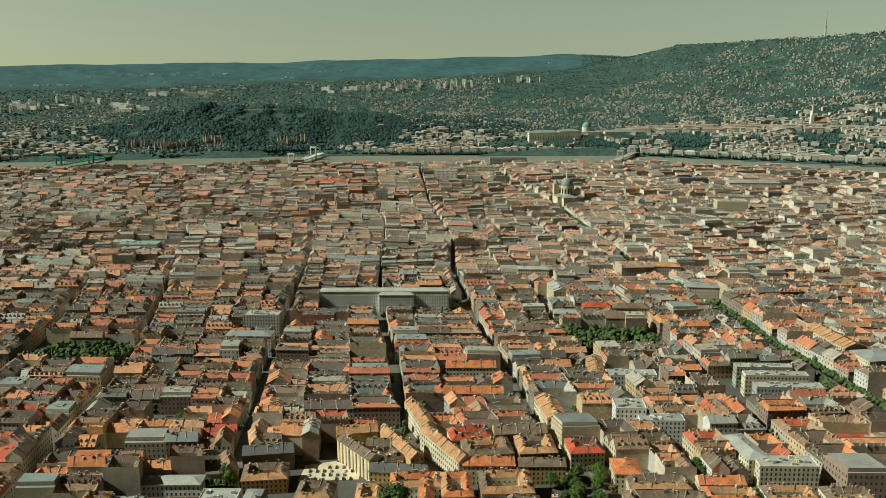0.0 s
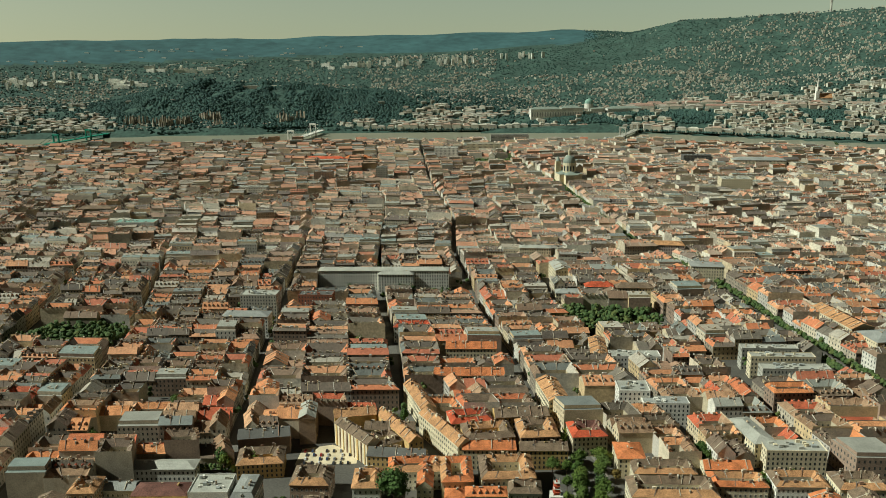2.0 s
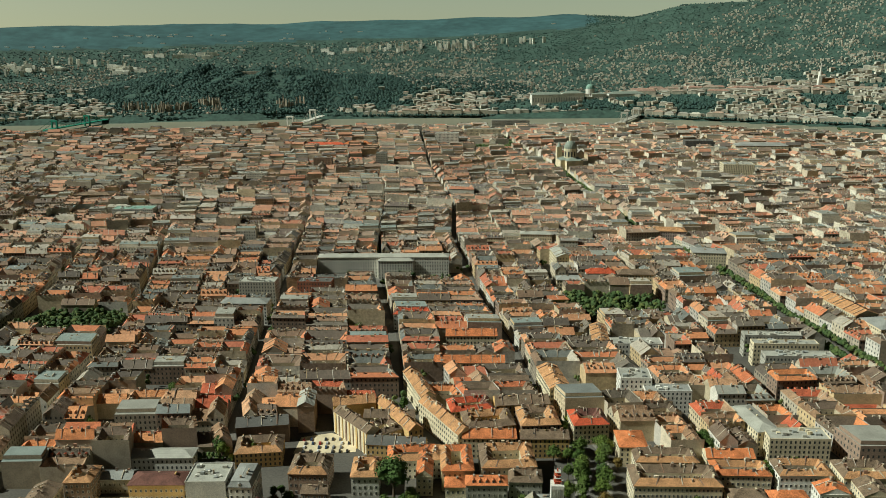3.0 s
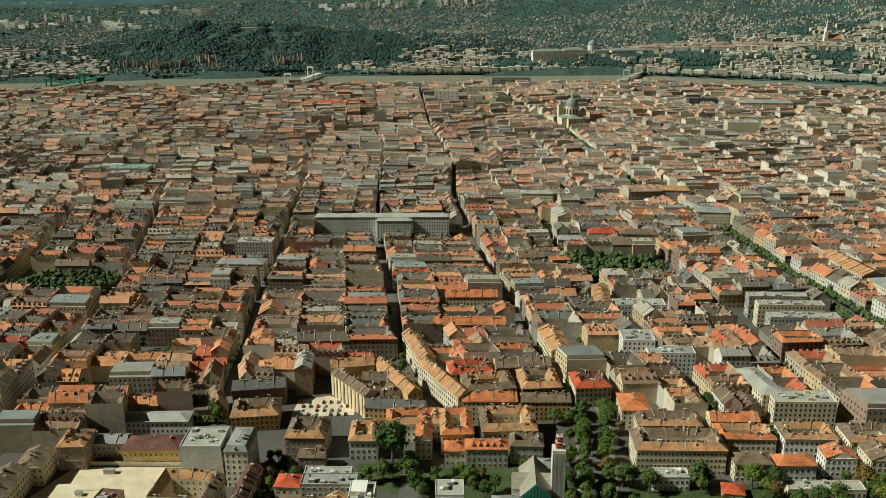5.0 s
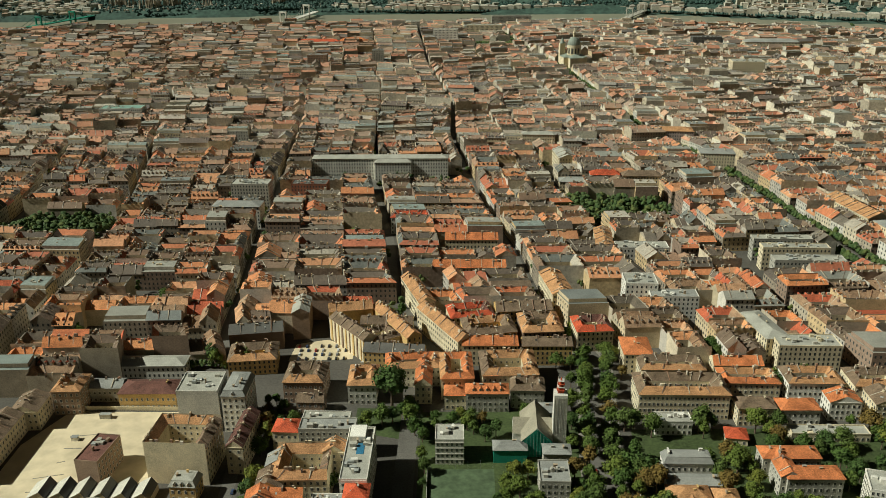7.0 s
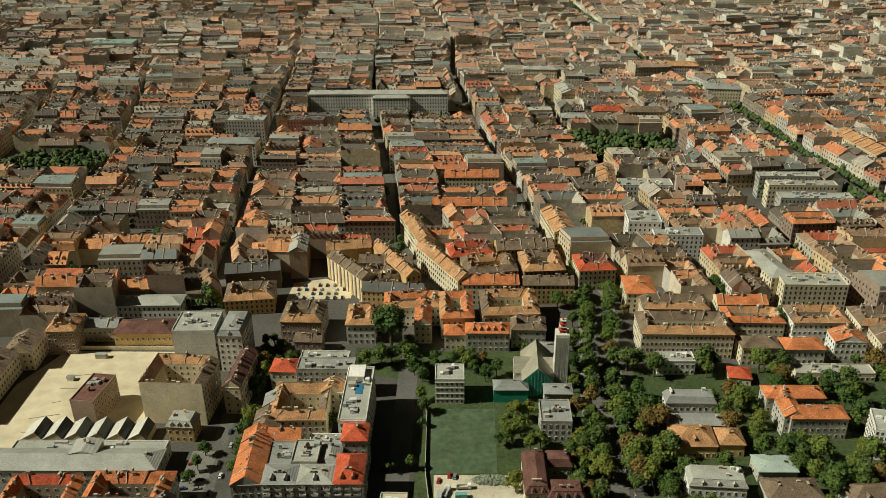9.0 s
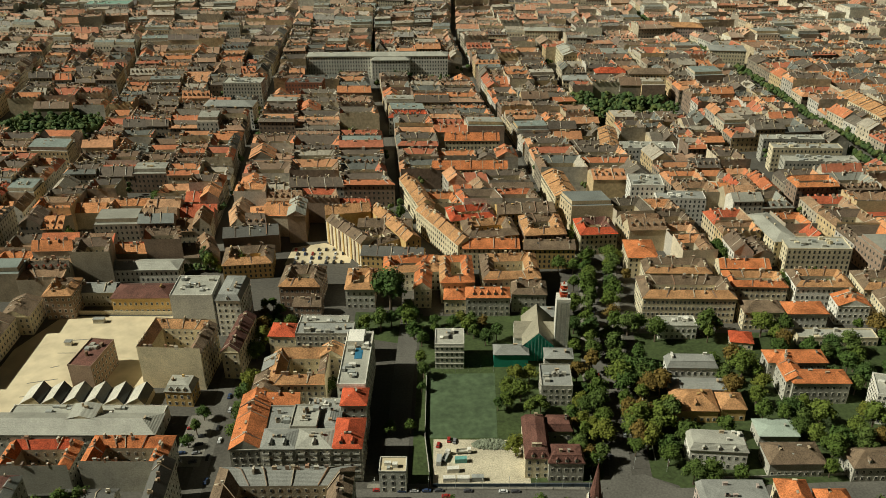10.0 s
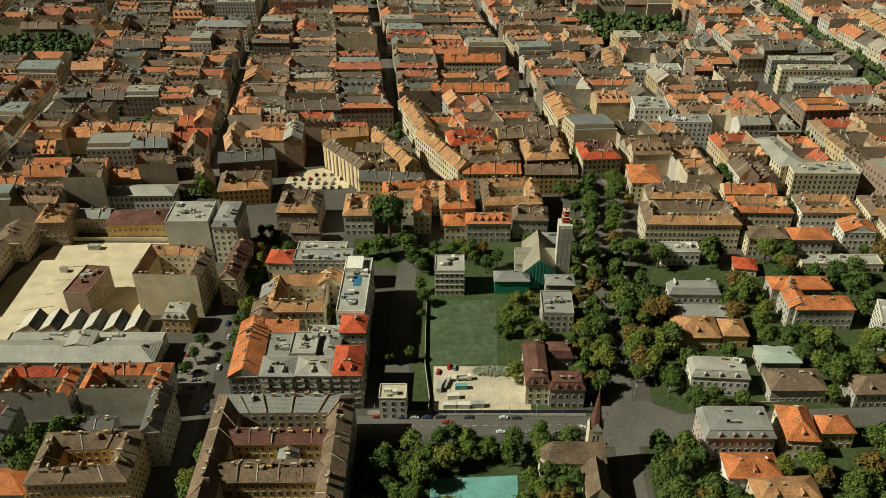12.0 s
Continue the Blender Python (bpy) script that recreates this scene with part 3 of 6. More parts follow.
def add_windows(root, a, b, z0, z1, storey=3.8, step=3.1, w=1.25, hgt=2.0, margin=1.2):
    """Rows of windows, each an object, on the wall from a to b (outside on its right)."""
    L = math.hypot(b[0] - a[0], b[1] - a[1])
    n, k = int((L - margin) / step), int((z1 - z0 - 0.4) / storey)
    if n < 1 or k < 1:
        return
    ang = math.atan2(b[1] - a[1], b[0] - a[0])
    for j in range(k):
        for i in range(n):
            u = (i + 0.5) / n
            ob = new("window", WINDOW)
            ob.parent = root
            ob.location = (a[0] + (b[0] - a[0]) * u, a[1] + (b[1] - a[1]) * u, z0 + 1.1 + j * (z1 - z0 - 0.4) / k)
            ob.rotation_euler = (0, 0, ang)
            ob.scale = (w, 1, hgt)


def hip_roof(q, z, rise, over=0.6, inset_by=None):
    """A hipped roof, closed below, on the quad q (anticlockwise)."""
    g = Geo()
    e = inset(q, (-over,) * 4)
    w = math.hypot(q[1][0] - q[0][0], q[1][1] - q[0][1])
    d = math.hypot(q[2][0] - q[1][0], q[2][1] - q[1][1])
    if inset_by is None:
        k = min(w, d) / 2 - 0.05
    else:
        k = inset_by
    t = inset(q, (k,) * 4)
    g.v = [(*p, z - 0.1) for p in e] + [(*p, z + 0.12) for p in e] + [(*p, z + rise) for p in t]
    g.f = [(3, 2, 1, 0)]
    for i in range(4):
        j = (i + 1) % 4
        g.f += [(i, j, 4 + j, 4 + i), (4 + i, 4 + j, 8 + j, 8 + i)]
    g.f.append((8, 9, 10, 11))
    g.s = [0] * len(g.f)
    return g


def dormer(root, x, y, z, ang, wall, tile, w=1.8):
    """A small gabled roof window that looks along -y before turning by ang."""
    g, r = Geo(), Geo()
    g.box(0, 0.8, -0.4, w, 2.6, 1.9)
    for s in (-1, 1):
        r.face([(s * (w / 2 + 0.25), -0.75, 1.4), (0, -0.75, 2.3), (0, 2.6, 2.3), (s * (w / 2 + 0.25), 2.6, 1.4)])
    g.face([(-w / 2, -0.5, 1.5), (w / 2, -0.5, 1.5), (0, -0.5, 2.25)])
    ob = part("dormer", g, wall, root)
    ob.location, ob.rotation_euler = (x, y, z), (0, 0, ang)
    part("dormer_roof", r, tile, ob)
    p = new("window", WINDOW)
    p.parent, p.location, p.scale = ob, (0, -0.5, 0.1), (w * 0.55, 1, 1.1)


def house(label, cx, cy, w, d, rot, h, roof="gable", rise=4.5, wall=CREAM, tile=ORANGE, along=0, sides="ssss", storey=3.8, step=3.1, depth=10.0,
          chim=3, dorm=0, glass="0123", category="house", name="house", low=0.0, far=False, second=None, balcony=0):
    """A building of its own: centre, width (x), depth (y), turn, height of its eaves."""
    rnd = random.Random(int(cx * 7 + cy * 13))
    root = new(name)
    root.location, root.rotation_euler = (cx, cy, 0), (0, 0, radians(rot))
    tagged(root, label, category)
    q = [(-w / 2, -d / 2), (w / 2, -d / 2), (w / 2, d / 2), (-w / 2, d / 2)]
    TAKEN.append((cx - w / 2 - 5, cy - d / 2 - 5, cx + w / 2 + 5, cy + d / 2 + 5))
    wg, rg, cg, fg = Geo(), Geo(), Geo(), Geo()
    if far:
        TAKEN.append((cx - w / 2 - 7, cy - d / 2 - 6, cx + w / 2 + 7, cy + d / 2 + 6))
    ridge, z = inset(q, (min(w, d) * 0.42,) * 4), h + rise * 0.7
    tw, tr = Geo(), Geo()
    if roof == "ring":
        ring_clutter(tw, tr, q, h, sides, min(depth, min(w, d) * 0.4), 0.74, rnd, 0.0)
        slots = [int(rnd.random() < 0.4) for _ in range(4)] if second is None else (0, 0, 1, 0)
        second = second or (CLAY if tile is BROWN else BROWN if tile is CLAY else CLAY if tile is ORANGE else MAROON if tile is RED else GREY)
        ridge, inner, z = ring_house(wg, rg, cg, q, h, sides, depth=min(depth, min(w, d) * 0.4), pitch=0.74, slots=slots)
        if not far:
            add_windows(root, inner[3], inner[2], 0, h - 1, storey, step * 1.15, 1.0, 1.7)
    elif roof == "gable":
        gable_block(wg, rg, q, h, rise, along)
        gable_clutter(tw, tr, q, h, rise, along, rnd, 0.0)
    else:
        wg.box(0, 0, 0, w, d, h)
        if roof == "hip":
            rg = hip_roof(q, h, rise)
        elif roof == "mansard":
            rg = hip_roof(q, h, 3.4, 0.5, 1.5)
            top = inset(q, (1.5,) * 4)
            t = hip_roof(top, h + 3.4, rise * 0.45, 0.15)
            part("upper_roof", t, tile, root)
            ridge, z = inset(q, (min(w, d) * 0.3,) * 4), h + 3.4 + rise * 0.3
        else:
            rg.box(0, 0, h, w - 0.7, d - 0.7, 0.08)
            p = Geo()
            for i in range(4):
                a, b = q[i], q[(i + 1) % 4]
                L = math.hypot(b[0] - a[0], b[1] - a[1])
                p.box((a[0] + b[0]) / 2 * 0.985, (a[1] + b[1]) / 2 * 0.985, h, L + 0.2, 0.35, 0.75, math.atan2(b[1] - a[1], b[0] - a[0]))
            part("parapet", p, wall, root)
            z = h + 1.2
            for _ in range(min(14, max(3, int(w * d / 60)))):
                g = Geo()
                g.box(rnd.uniform(-0.36, 0.36) * w, rnd.uniform(-0.36, 0.36) * d, h + 0.08, rnd.uniform(1.2, 4), rnd.uniform(1.2, 3), rnd.uniform(0.8, 2.4))
                part("roof_housing", g, rnd.choice((METAL, STONE, wall)), root)
    part("wall", wg, wall, root)
    part("courtyard_wall", cg, wall if wall in (CREAM, OCHRE) else M_COURT, root)
    part("roof", rg, [tile, second] if second else tile, root)
    for i in range(balcony):
        for k in range(1, 6):
            g = Geo()
            x, zb = -w / 2 + (i + 0.5) * w / balcony, k * 3.6
            g.box(x, -d / 2 - 0.6, zb - 0.15, 3.2, 1.2, 0.15)
            g.box(x, -d / 2 - 1.16, zb, 3.2, 0.08, 0.95)
            for sx in (-1.56, 1.56):
                g.box(x + sx, -d / 2 - 0.6, zb, 0.08, 1.2, 0.95)
            part("balcony", g, WHITE if (i + k) % 3 else wall, root)
    if not far and roof in ("gable", "hip") and rise > 3.2:
        for _ in range(rnd.randint(0, 2)):
            t, u = rnd.uniform(0.25, 0.6), rnd.uniform(-0.28, 0.28)
            g = Geo()
            g.box(0, 0, -0.05, 0.9, 1.3, 0.16)
            run = (d if not along else w) / 2
            if not along:
                ob = part("skylight", g, rnd.choice((M_GLASS, METAL)), root)
                ob.location, ob.rotation_euler = (u * w, -run * (1 - t), h + rise * t + 0.08), (math.atan2(rise, run), 0, 0)
            else:
                ob = part("skylight", g, rnd.choice((M_GLASS, METAL)), root)
                ob.location, ob.rotation_euler = (-run * (1 - t), u * d, h + rise * t + 0.08), (math.atan2(rise, run), 0, -math.pi / 2)
    if roof != "flat":
        c = Geo()
        for i in range(4):
            if sides[i] != "s":
                continue
            a, b = q[i], q[(i + 1) % 4]
            L = math.hypot(b[0] - a[0], b[1] - a[1])
            c.box((a[0] + b[0]) / 2, (a[1] + b[1]) / 2, h - 0.75, L + 0.5, 0.5, 0.45, math.atan2(b[1] - a[1], b[0] - a[0]))
        part("cornice", c, wall, root)
    for i in (0, 3) if cx >= 25 or rot > 15 else (0, 1):
        if far or (cy > 585 and sides[i] == "s" and str(i) in glass):
            wall_windows(fg, q[i], q[(i + 1) % 4], 0, h, rnd, storey, step)
        elif cy <= 585 and sides[i] == "s" and str(i) in glass:
            add_windows(root, q[i], q[(i + 1) % 4], low, h - 0.6, storey, step)
    part("window", fg, M_GLASS, root, kind="stuff")
    part("chimney", tw, M_BRICK, root, kind="stuff")
    part("dormer_roof", tr, tile, root, kind="stuff")
    for _ in range(chim):
        k, t = rnd.randrange(4), rnd.uniform(0.1, 0.9)
        a, b = ridge[k], ridge[(k + 1) % 4]
        g = Geo()
        x, y, ang = a[0] + (b[0] - a[0]) * t, a[1] + (b[1] - a[1]) * t, math.atan2(b[1] - a[1], b[0] - a[0])
        n = rnd.uniform(1.0, 2.4)
        g.box(x, y, z - 2.2, n, 0.75, 3.6, ang)
        g.box(x, y, z + 1.4, n + 0.3, 1.0, 0.22, ang)
        part("chimney", g, M_BRICK if rnd.random() < 0.5 else wall, root)
    for i in range(dorm):
        x = (i + 0.5) / dorm * w * 0.8 - w * 0.4
        if roof == "mansard":
            dormer(root, x, -d / 2 + 0.2, h + 0.7, 0, wall, tile, 1.6)
        else:
            dormer(root, x, -d / 2 + min(w, d) * 0.13, h + rise * 0.3, 0, wall, tile, 1.6)
    return root


# the big tenements and the mixed block by the wide street
house("massive grey tenement with weathered brown roofs round a courtyard", -73, 334, 62, 72, 0, 23, "ring", wall=STONE, tile=BROWN, second=GREY, depth=11, glass="1", chim=9, category="tenement")
house("red-brown roofed cross wing inside the grey tenement", -73, 346, 44, 10, 0, 21, "gable", 3.2, OCHRE, MAROON, chim=6, glass="0", category="tenement wing", name="courtyard_wing")
house("brown roofed cross wing with yellow court walls", -73, 326, 44, 12, 0, 21, "gable", 3.4, OCHRE, BROWN, chim=6, glass="0", category="tenement wing", name="courtyard_wing")
house("short link wing with a grey sheet roof", -68, 336.5, 8, 9, 0, 18, "gable", 2.6, CREAM, GREY, along=1, chim=2, glass="0", category="tenement wing", name="courtyard_wing")
house("corner apartment house with an orange tile roof", -97, 406, 15, 42, 2, 21, "gable", 5, STONE, ORANGE, along=1, chim=2, category="apartment house", name="apartment_house")
house("grey apartment house with balconies and a zinc roof", -80.5, 392, 17, 14, -1, 21, "hip", 2.5, STONE, GREY, chim=3, balcony=3, dorm=2, category="apartment house", name="apartment_house")
house("grey apartment house with a pale low roof", -63, 392, 18, 14, -1, 21, "hip", 2.5, STONE, PALE, chim=3, balcony=3, dorm=1, category="apartment house", name="apartment_house")
house("corner apartment house with a deep red tile roof", -47, 396, 14, 22, -1, 21, "hip", 5, STONE, RED, chim=2, balcony=3, dorm=2, category="apartment house", name="apartment_house")
house("flat grey roof terrace behind the apartment houses", -83.5, 409, 13, 18, -1, 20, "flat", 1, STONE, GREY, chim=4, category="apartment house", name="apartment_house")
house("pale flat roof with stair housings behind the apartments", -70, 408, 13, 17, -1, 22, "flat", 1, STONE, PALE, chim=4, category="apartment house", name="apartment_house")
house("grey low-pitched rear house behind the apartments", -58, 410, 10, 16, -1, 19, "hip", 2, CREAM, GREY, chim=3, category="apartment house", name="apartment_house")
house("pale rear terrace with small sheds on its roof", -62, 422.5, 17, 8, -1, 18, "flat", 1, WHITE, GREY, chim=3, category="apartment house", name="apartment_house")
house("cream rear house with a clay gable and bare fire wall", -63, 466, 13, 11, -1, 21, "gable", 4, CREAM, CLAY, along=1, chim=2, category="tenement")
house("grey-blue sheet roofed house in the block", -94, 458, 14, 12, 2, 18, "gable", 4, BRICKWALL, GREY, along=1, chim=3, category="tenement")
house("apartment house with bright orange tiles beside the terraces", -88, 425, 26, 10, -1, 20, "gable", 4, CREAM, ORANGE, chim=2, category="apartment house", name="apartment_house")
house("tall house with red tiled turret roof", -46.5, 422, 13, 14, -1, 23, "hip", 4.5, STONE, RED, chim=2, category="apartment house", name="apartment_house")
house("long white flat-roofed block with a rooftop pool", -48.5, 454, 15, 50, -1, 25, "flat", 1, WHITE, PALE, chim=2, category="apartment block", name="apartment_block")
block_a = bpy.data.objects["apartment_block"]
pool = Geo()
pool.box(1.0, 4.0, 25.1, 4.2, 11.0, 0.14)
part("rooftop_pool", pool, paint("pool_water", (0.05, 0.16, 0.26), rough=0.1), block_a, "small blue rooftop pool")
pool = Geo()
pool.box(-1.5, 17.0, 25.0, 9.0, 12.0, 3.2)
part("penthouse", pool, WHITE, block_a)
house("cream courtyard house with orange and brown roofs", -80, 452, 32, 30, 0, 20, "ring", wall=CREAM, tile=CLAY, chim=5, depth=9, sides="spps", category="tenement")
house("brown-roofed old house wedged in the block", -96, 440, 14, 16, 2, 18, "gable", 4, OCHRE, BROWN, along=1, chim=3)
house("grey flat-roofed rear block in the city block", -70, 489, 34, 12, -1, 21, "flat", 1, STONE, GREY, chim=3, category="apartment block", name="apartment_block")
house("low cream house with a red tiled end", -96, 497, 16, 14, -4, 15, "hip", 4, CREAM, RED, chim=2)
house("pale flat-roofed annex beside the square", -74, 509, 30, 12, -2, 13, "flat", 1, WHITE, PALE, chim=1, glass="0")
# across the wide street
house("dark brown-roofed courtyard tenement with round-headed windows", -154, 335, 42, 29, 2, 21, "ring", wall=OCHRE, tile=BROWN, second=BROWN, chim=7, depth=10, step=2.6, category="tenement")
house("slender grey-roofed street wing of a tenement", -131, 362, 9, 28, 3, 22, "gable", 4, STONE, DARK, along=1, chim=4, category="tenement")
house("red-tiled courtyard house with grey fire walls", -198, 388, 36, 20, 0, 15, "ring", wall=STONE, tile=ORANGE, second=RED, chim=4, depth=7, sides="psps")
house("orange-tiled corner house with a grey fire wall", -155, 390, 40, 22, -1, 16, "ring", wall=STONE, tile=ORANGE, second=ORANGE, chim=5, depth=8, sides="psss")
house("long low factory hall with a pale sheet roof", -197, 419, 96, 17, -1, 9, "hip", 4, STONE, PALE, chim=2, category="hall", name="factory_hall", step=4.2)
house("windowless brick block with a red-brown sheet roof", -202.8, 472, 14, 27, -8, 17, "flat", 1, BRICKWALL, MAROON, chim=1, category="brick building", name="brick_building", glass="1")
house("tall cream courtyard house with bare fire wall", -152.5, 475, 36, 30, -4, 25, "ring", wall=CREAM, tile=CLAY, chim=6, depth=8, sides="pspp", category="tenement")
house("small ornate yellow villa with a grey mansard roof", -146, 450, 15, 12, -4, 10, "mansard", 2, OCHRE, PALE, chim=2, dorm=3, category="villa", name="villa")
house("tall white apartment tower with stepped roof terraces", -155, 526, 26, 24, 0, 29, "flat", 1, WHITE, PALE, chim=3, glass="12", category="apartment block", name="apartment_block")
house("white rounded corner house with a grey mansard roof", -132, 526, 15, 26, -2, 26, "mansard", 3, WHITE, GREY, chim=3, dorm=1, category="apartment house", name="apartment_house")
house("narrow street row with a brown tile roof", -121, 488, 10, 38, -4, 19, "gable", 4, CREAM, MAROON, along=1, chim=4, category="tenement")
house("yellow arcaded house with a red-brown roof", -197, 549, 38, 18, 0, 12, "hip", 4, OCHRE, MAROON, chim=3, category="arcaded house")
house("long grey-roofed workshop in the city block", -234, 556, 34, 13, 0, 11, "gable", 3, STONE, GREY, chim=2, category="workshop", name="workshop")
house("pale long house with a low grey roof", -211, 588, 54, 15, 0, 10, "hip", 3, WHITE, PALE, chim=3)
house("brown house beside the empty lot", -268, 527, 18, 22, 2, 14, "gable", 4, CREAM, BROWN, along=1, chim=3)
house("long brown-roofed tenement row beside the empty lot", -276, 487, 19, 56, 0, 14, "gable", 5, CREAM, BROWN, along=1, chim=5, category="tenement")
house("brick-sided brown-roofed tenement in the city block", -248, 545, 18, 22, 2, 18, "ring", wall=BRICKWALL, tile=BROWN, chim=3, depth=7, category="tenement")
house("brown courtyard house by the parking lot", -138, 597, 34, 26, 6, 12, "ring", wall=OCHRE, tile=BROWN, chim=5, depth=9)
house("dark brown row of old courtyard houses", -94, 560, 27, 27, -2, 16, "ring", wall=BRICKWALL, tile=BROWN, chim=5, depth=9)
house("white-fronted house with a clay roof and skylights", -55, 557.5, 19, 27, 0, 15, "ring", wall=WHITE, tile=CLAY, chim=4, depth=8, category="tenement")
house("long orange-roofed wing with a bare gable wall", -14, 560, 11, 32, -1, 15, "gable", 4.5, CREAM, ORANGE, along=1, chim=3, category="tenement")
house("low white flat-roofed annex behind the factory hall", -191, 431, 84, 8, -1, 8, "flat", 1, WHITE, PALE, chim=0, category="hall", name="annex_hall", step=4.0)
house("raised pale-roofed block on the factory annex", -190, 424.5, 14, 12, -1, 13, "gable", 1.6, CREAM, PALE, along=1, chim=1, glass="", category="hall", name="annex_hall")
# the church quarter
house("long school wing with an orange tile roof and dormers", 28, 540, 28, 13, -1, 14, "hip", 4, STONE, ORANGE, chim=4, dorm=5, category="school", name="school_building")
house("orange-roofed schoolhouse end in the city block", 7, 543, 14, 13, -1, 11, "hip", 4, CREAM, ORANGE, chim=2)
house("stone corner house with a brown and orange roof", 55, 546, 22, 17, -3, 14, "ring", wall=STONE, tile=BROWN, chim=3, depth=6.5)
house("orange-tiled courtyard house in the city block", 8, 568, 22, 36, 2, 16, "ring", wall=CREAM, tile=ORANGE, chim=5, depth=7.5)
house("brown-tiled courtyard house in the city block", 44, 571, 38, 34, 2, 16, "ring", wall=CREAM, tile=BROWN, chim=7, depth=9)
house("orange-roofed row with skylights in the city block", -22, 577, 38, 22, 2, 15, "ring", wall=WHITE, tile=ORANGE, chim=5, depth=8)
house("white school building with banded windows and a flat roof", 3, 485, 17, 16, -1, 17, "flat", 1, WHITE, PALE, chim=1, category="school", name="school_building", storey=3.4, step=2.4)
for k in range(4):
    band = Geo()
    band.box(0, -8.1, 3.3 + k * 3.9, 17.3, 0.35, 0.5)
    part("facade_band", band, STONE, bpy.data.objects["school_building.001"])
house("netted low annex behind a green scaffold", 39, 483, 20, 10, -1, 9, "hip", 3, NET_GREEN, GREY, chim=1, glass="", category="annex", name="annex")
house("grey house with a flat slate roof beside the avenue", 61.5, 452, 17, 20, -2, 13, "flat", 1, STONE, GREY, chim=3)
house("stone wing with a grey roof behind the church", 66, 476, 16, 10, -2, 11, "hip", 2, STONE, GREY, chim=2)
house("manor with a maroon mansard roof and cream walls", 45.5, 401, 12, 30, -1, 13, "mansard", 4, CREAM, MAROON, chim=3, dorm=2, category="villa", name="villa")
house("manor wing with a maroon roof", 59, 389, 17, 11, -1, 12, "mansard", 2.5, STONE, MAROON, chim=2, dorm=3, category="villa", name="villa")
house("rear manor wing with a maroon roof", 58, 413, 14, 10, -1, 11, "mansard", 2.5, STONE, MAROON, chim=2, category="villa", name="villa")
house("white site building wrapped in sheeting", -25, 382, 13, 10, -1, 13, "flat", 1, NET_WHITE, CONCRETE, chim=0, glass="0", category="site building", name="site_building")
# the villa quarter
house("orange-tiled courtyard house behind the palace", 205, 556, 38, 20, -3, 13, "ring", wall=CREAM, tile=ORANGE, chim=3, depth=7)
house("clay-tiled courtyard house with white walls", 246, 553, 36, 22, -2, 15, "ring", wall=WHITE, tile=CLAY, chim=3, depth=7)
house("brown-tiled courtyard house at the corner", 286, 548, 34, 24, -2, 16, "ring", wall=CREAM, tile=BROWN, chim=3, depth=8)
house("orange-roofed row house beside the courtyard houses", 256, 527, 20, 14, -2, 14, "gable", 4, WHITE, ORANGE, along=1, chim=2)
house("tall cream house with a brown tile roof and fire wall", 280, 522, 18, 20, -2, 17, "gable", 4, CREAM, BROWN, along=1, chim=2)
house("orange-roofed corner house with dark court", 204, 577, 34, 14, -2, 13, "gable", 4, CREAM, ORANGE, chim=3)
house("orange-roofed low house by the garden trees", -196, 330, 34, 14, 0, 11, "hip", 5, STONE, ORANGE, chim=2)
house("brown courtyard house behind a grey fire wall", -212, 362, 24, 24, 2, 15, "ring", wall=STONE, tile=MAROON, chim=3, depth=7)
house("low dark shed roof between the courtyards", -168, 368, 26, 9, 0, 8, "gable", 2, STONE, DARK, chim=1)
house("old brick house with a brown roof by the crossing", -88, 538, 18, 10, -3, 9, "gable", 4, BRICKWALL, BROWN, chim=3)
house("small pale house with a grey roof by the gardens", 66, 524, 14, 12, -3, 9, "hip", 3, CREAM, GREY, chim=1)
house("grey-roofed white villa among trees", 140, 466, 28, 10, -2, 11, "mansard", 2, WHITE, GREY, chim=3, dorm=0, category="villa", name="villa")
house("low grey-roofed white annex among trees", 140, 450, 30, 10, -2, 8, "hip", 2, WHITE, GREY, chim=2, category="villa", name="villa")
house("villa with a broad clay-coloured hipped roof", 134, 436, 23, 18, -2, 8, "hip", 6, OCHRE, CLAY, chim=2, dorm=1, category="villa", name="villa")
house("clay-tiled villa wing in the city block", 154, 435, 13, 14, -2, 8, "hip", 4.5, OCHRE, CLAY, chim=2, category="villa", name="villa")
house("white villa with a rounded bay and pale mansard roof", 135.5, 398, 28, 13, -5, 11.5, "mansard", 1.5, WHITE, PALE, chim=4, dorm=3, category="villa", name="villa")
house("brown-tiled villa with a hipped roof", 172, 393, 27, 15, 0, 8.5, "hip", 4, STONE, BROWN, chim=4, category="villa", name="villa")
house("low pavilion with a pale green sheet roof", 171, 414, 20, 13, -1, 7, "hip", 1.5, STONE, paint("green_sheet_roof", (0.40, 0.46, 0.38), rough=0.5), chim=1, category="pavilion", name="pavilion")
house("long apartment house with a bright orange roof", 199, 467, 33, 12, -1, 14, "hip", 3.5, STONE, ORANGE, chim=3, category="apartment house", name="apartment_house")
house("front wing of the apartment house with a bright orange roof", 205, 448, 31, 12, -1, 14, "hip", 3.5, STONE, ORANGE, chim=2, category="apartment house", name="apartment_house")
house("cross wing with a bright orange roof", 192, 456, 11, 24, -1, 14, "gable", 3.5, STONE, ORANGE, along=1, chim=2, category="apartment house", name="apartment_house")
house("white modern apartment block with strip windows", 238, 432, 19, 19, -16, 19, "flat", 1, WHITE, PALE, chim=0, storey=2.9, step=2.2, category="apartment block", name="apartment_block")
house("pinkish stucco villa with a grey mansard roof", 132, 358, 31, 18, -1, 14, "mansard", 2, PINK, GREY, chim=5, dorm=4, category="villa", name="villa")
house("white villa with a bright orange gabled roof", 161, 360, 14, 22, -4, 12, "hip", 6, CREAM, ORANGE, chim=2, dorm=1, category="villa", name="villa")
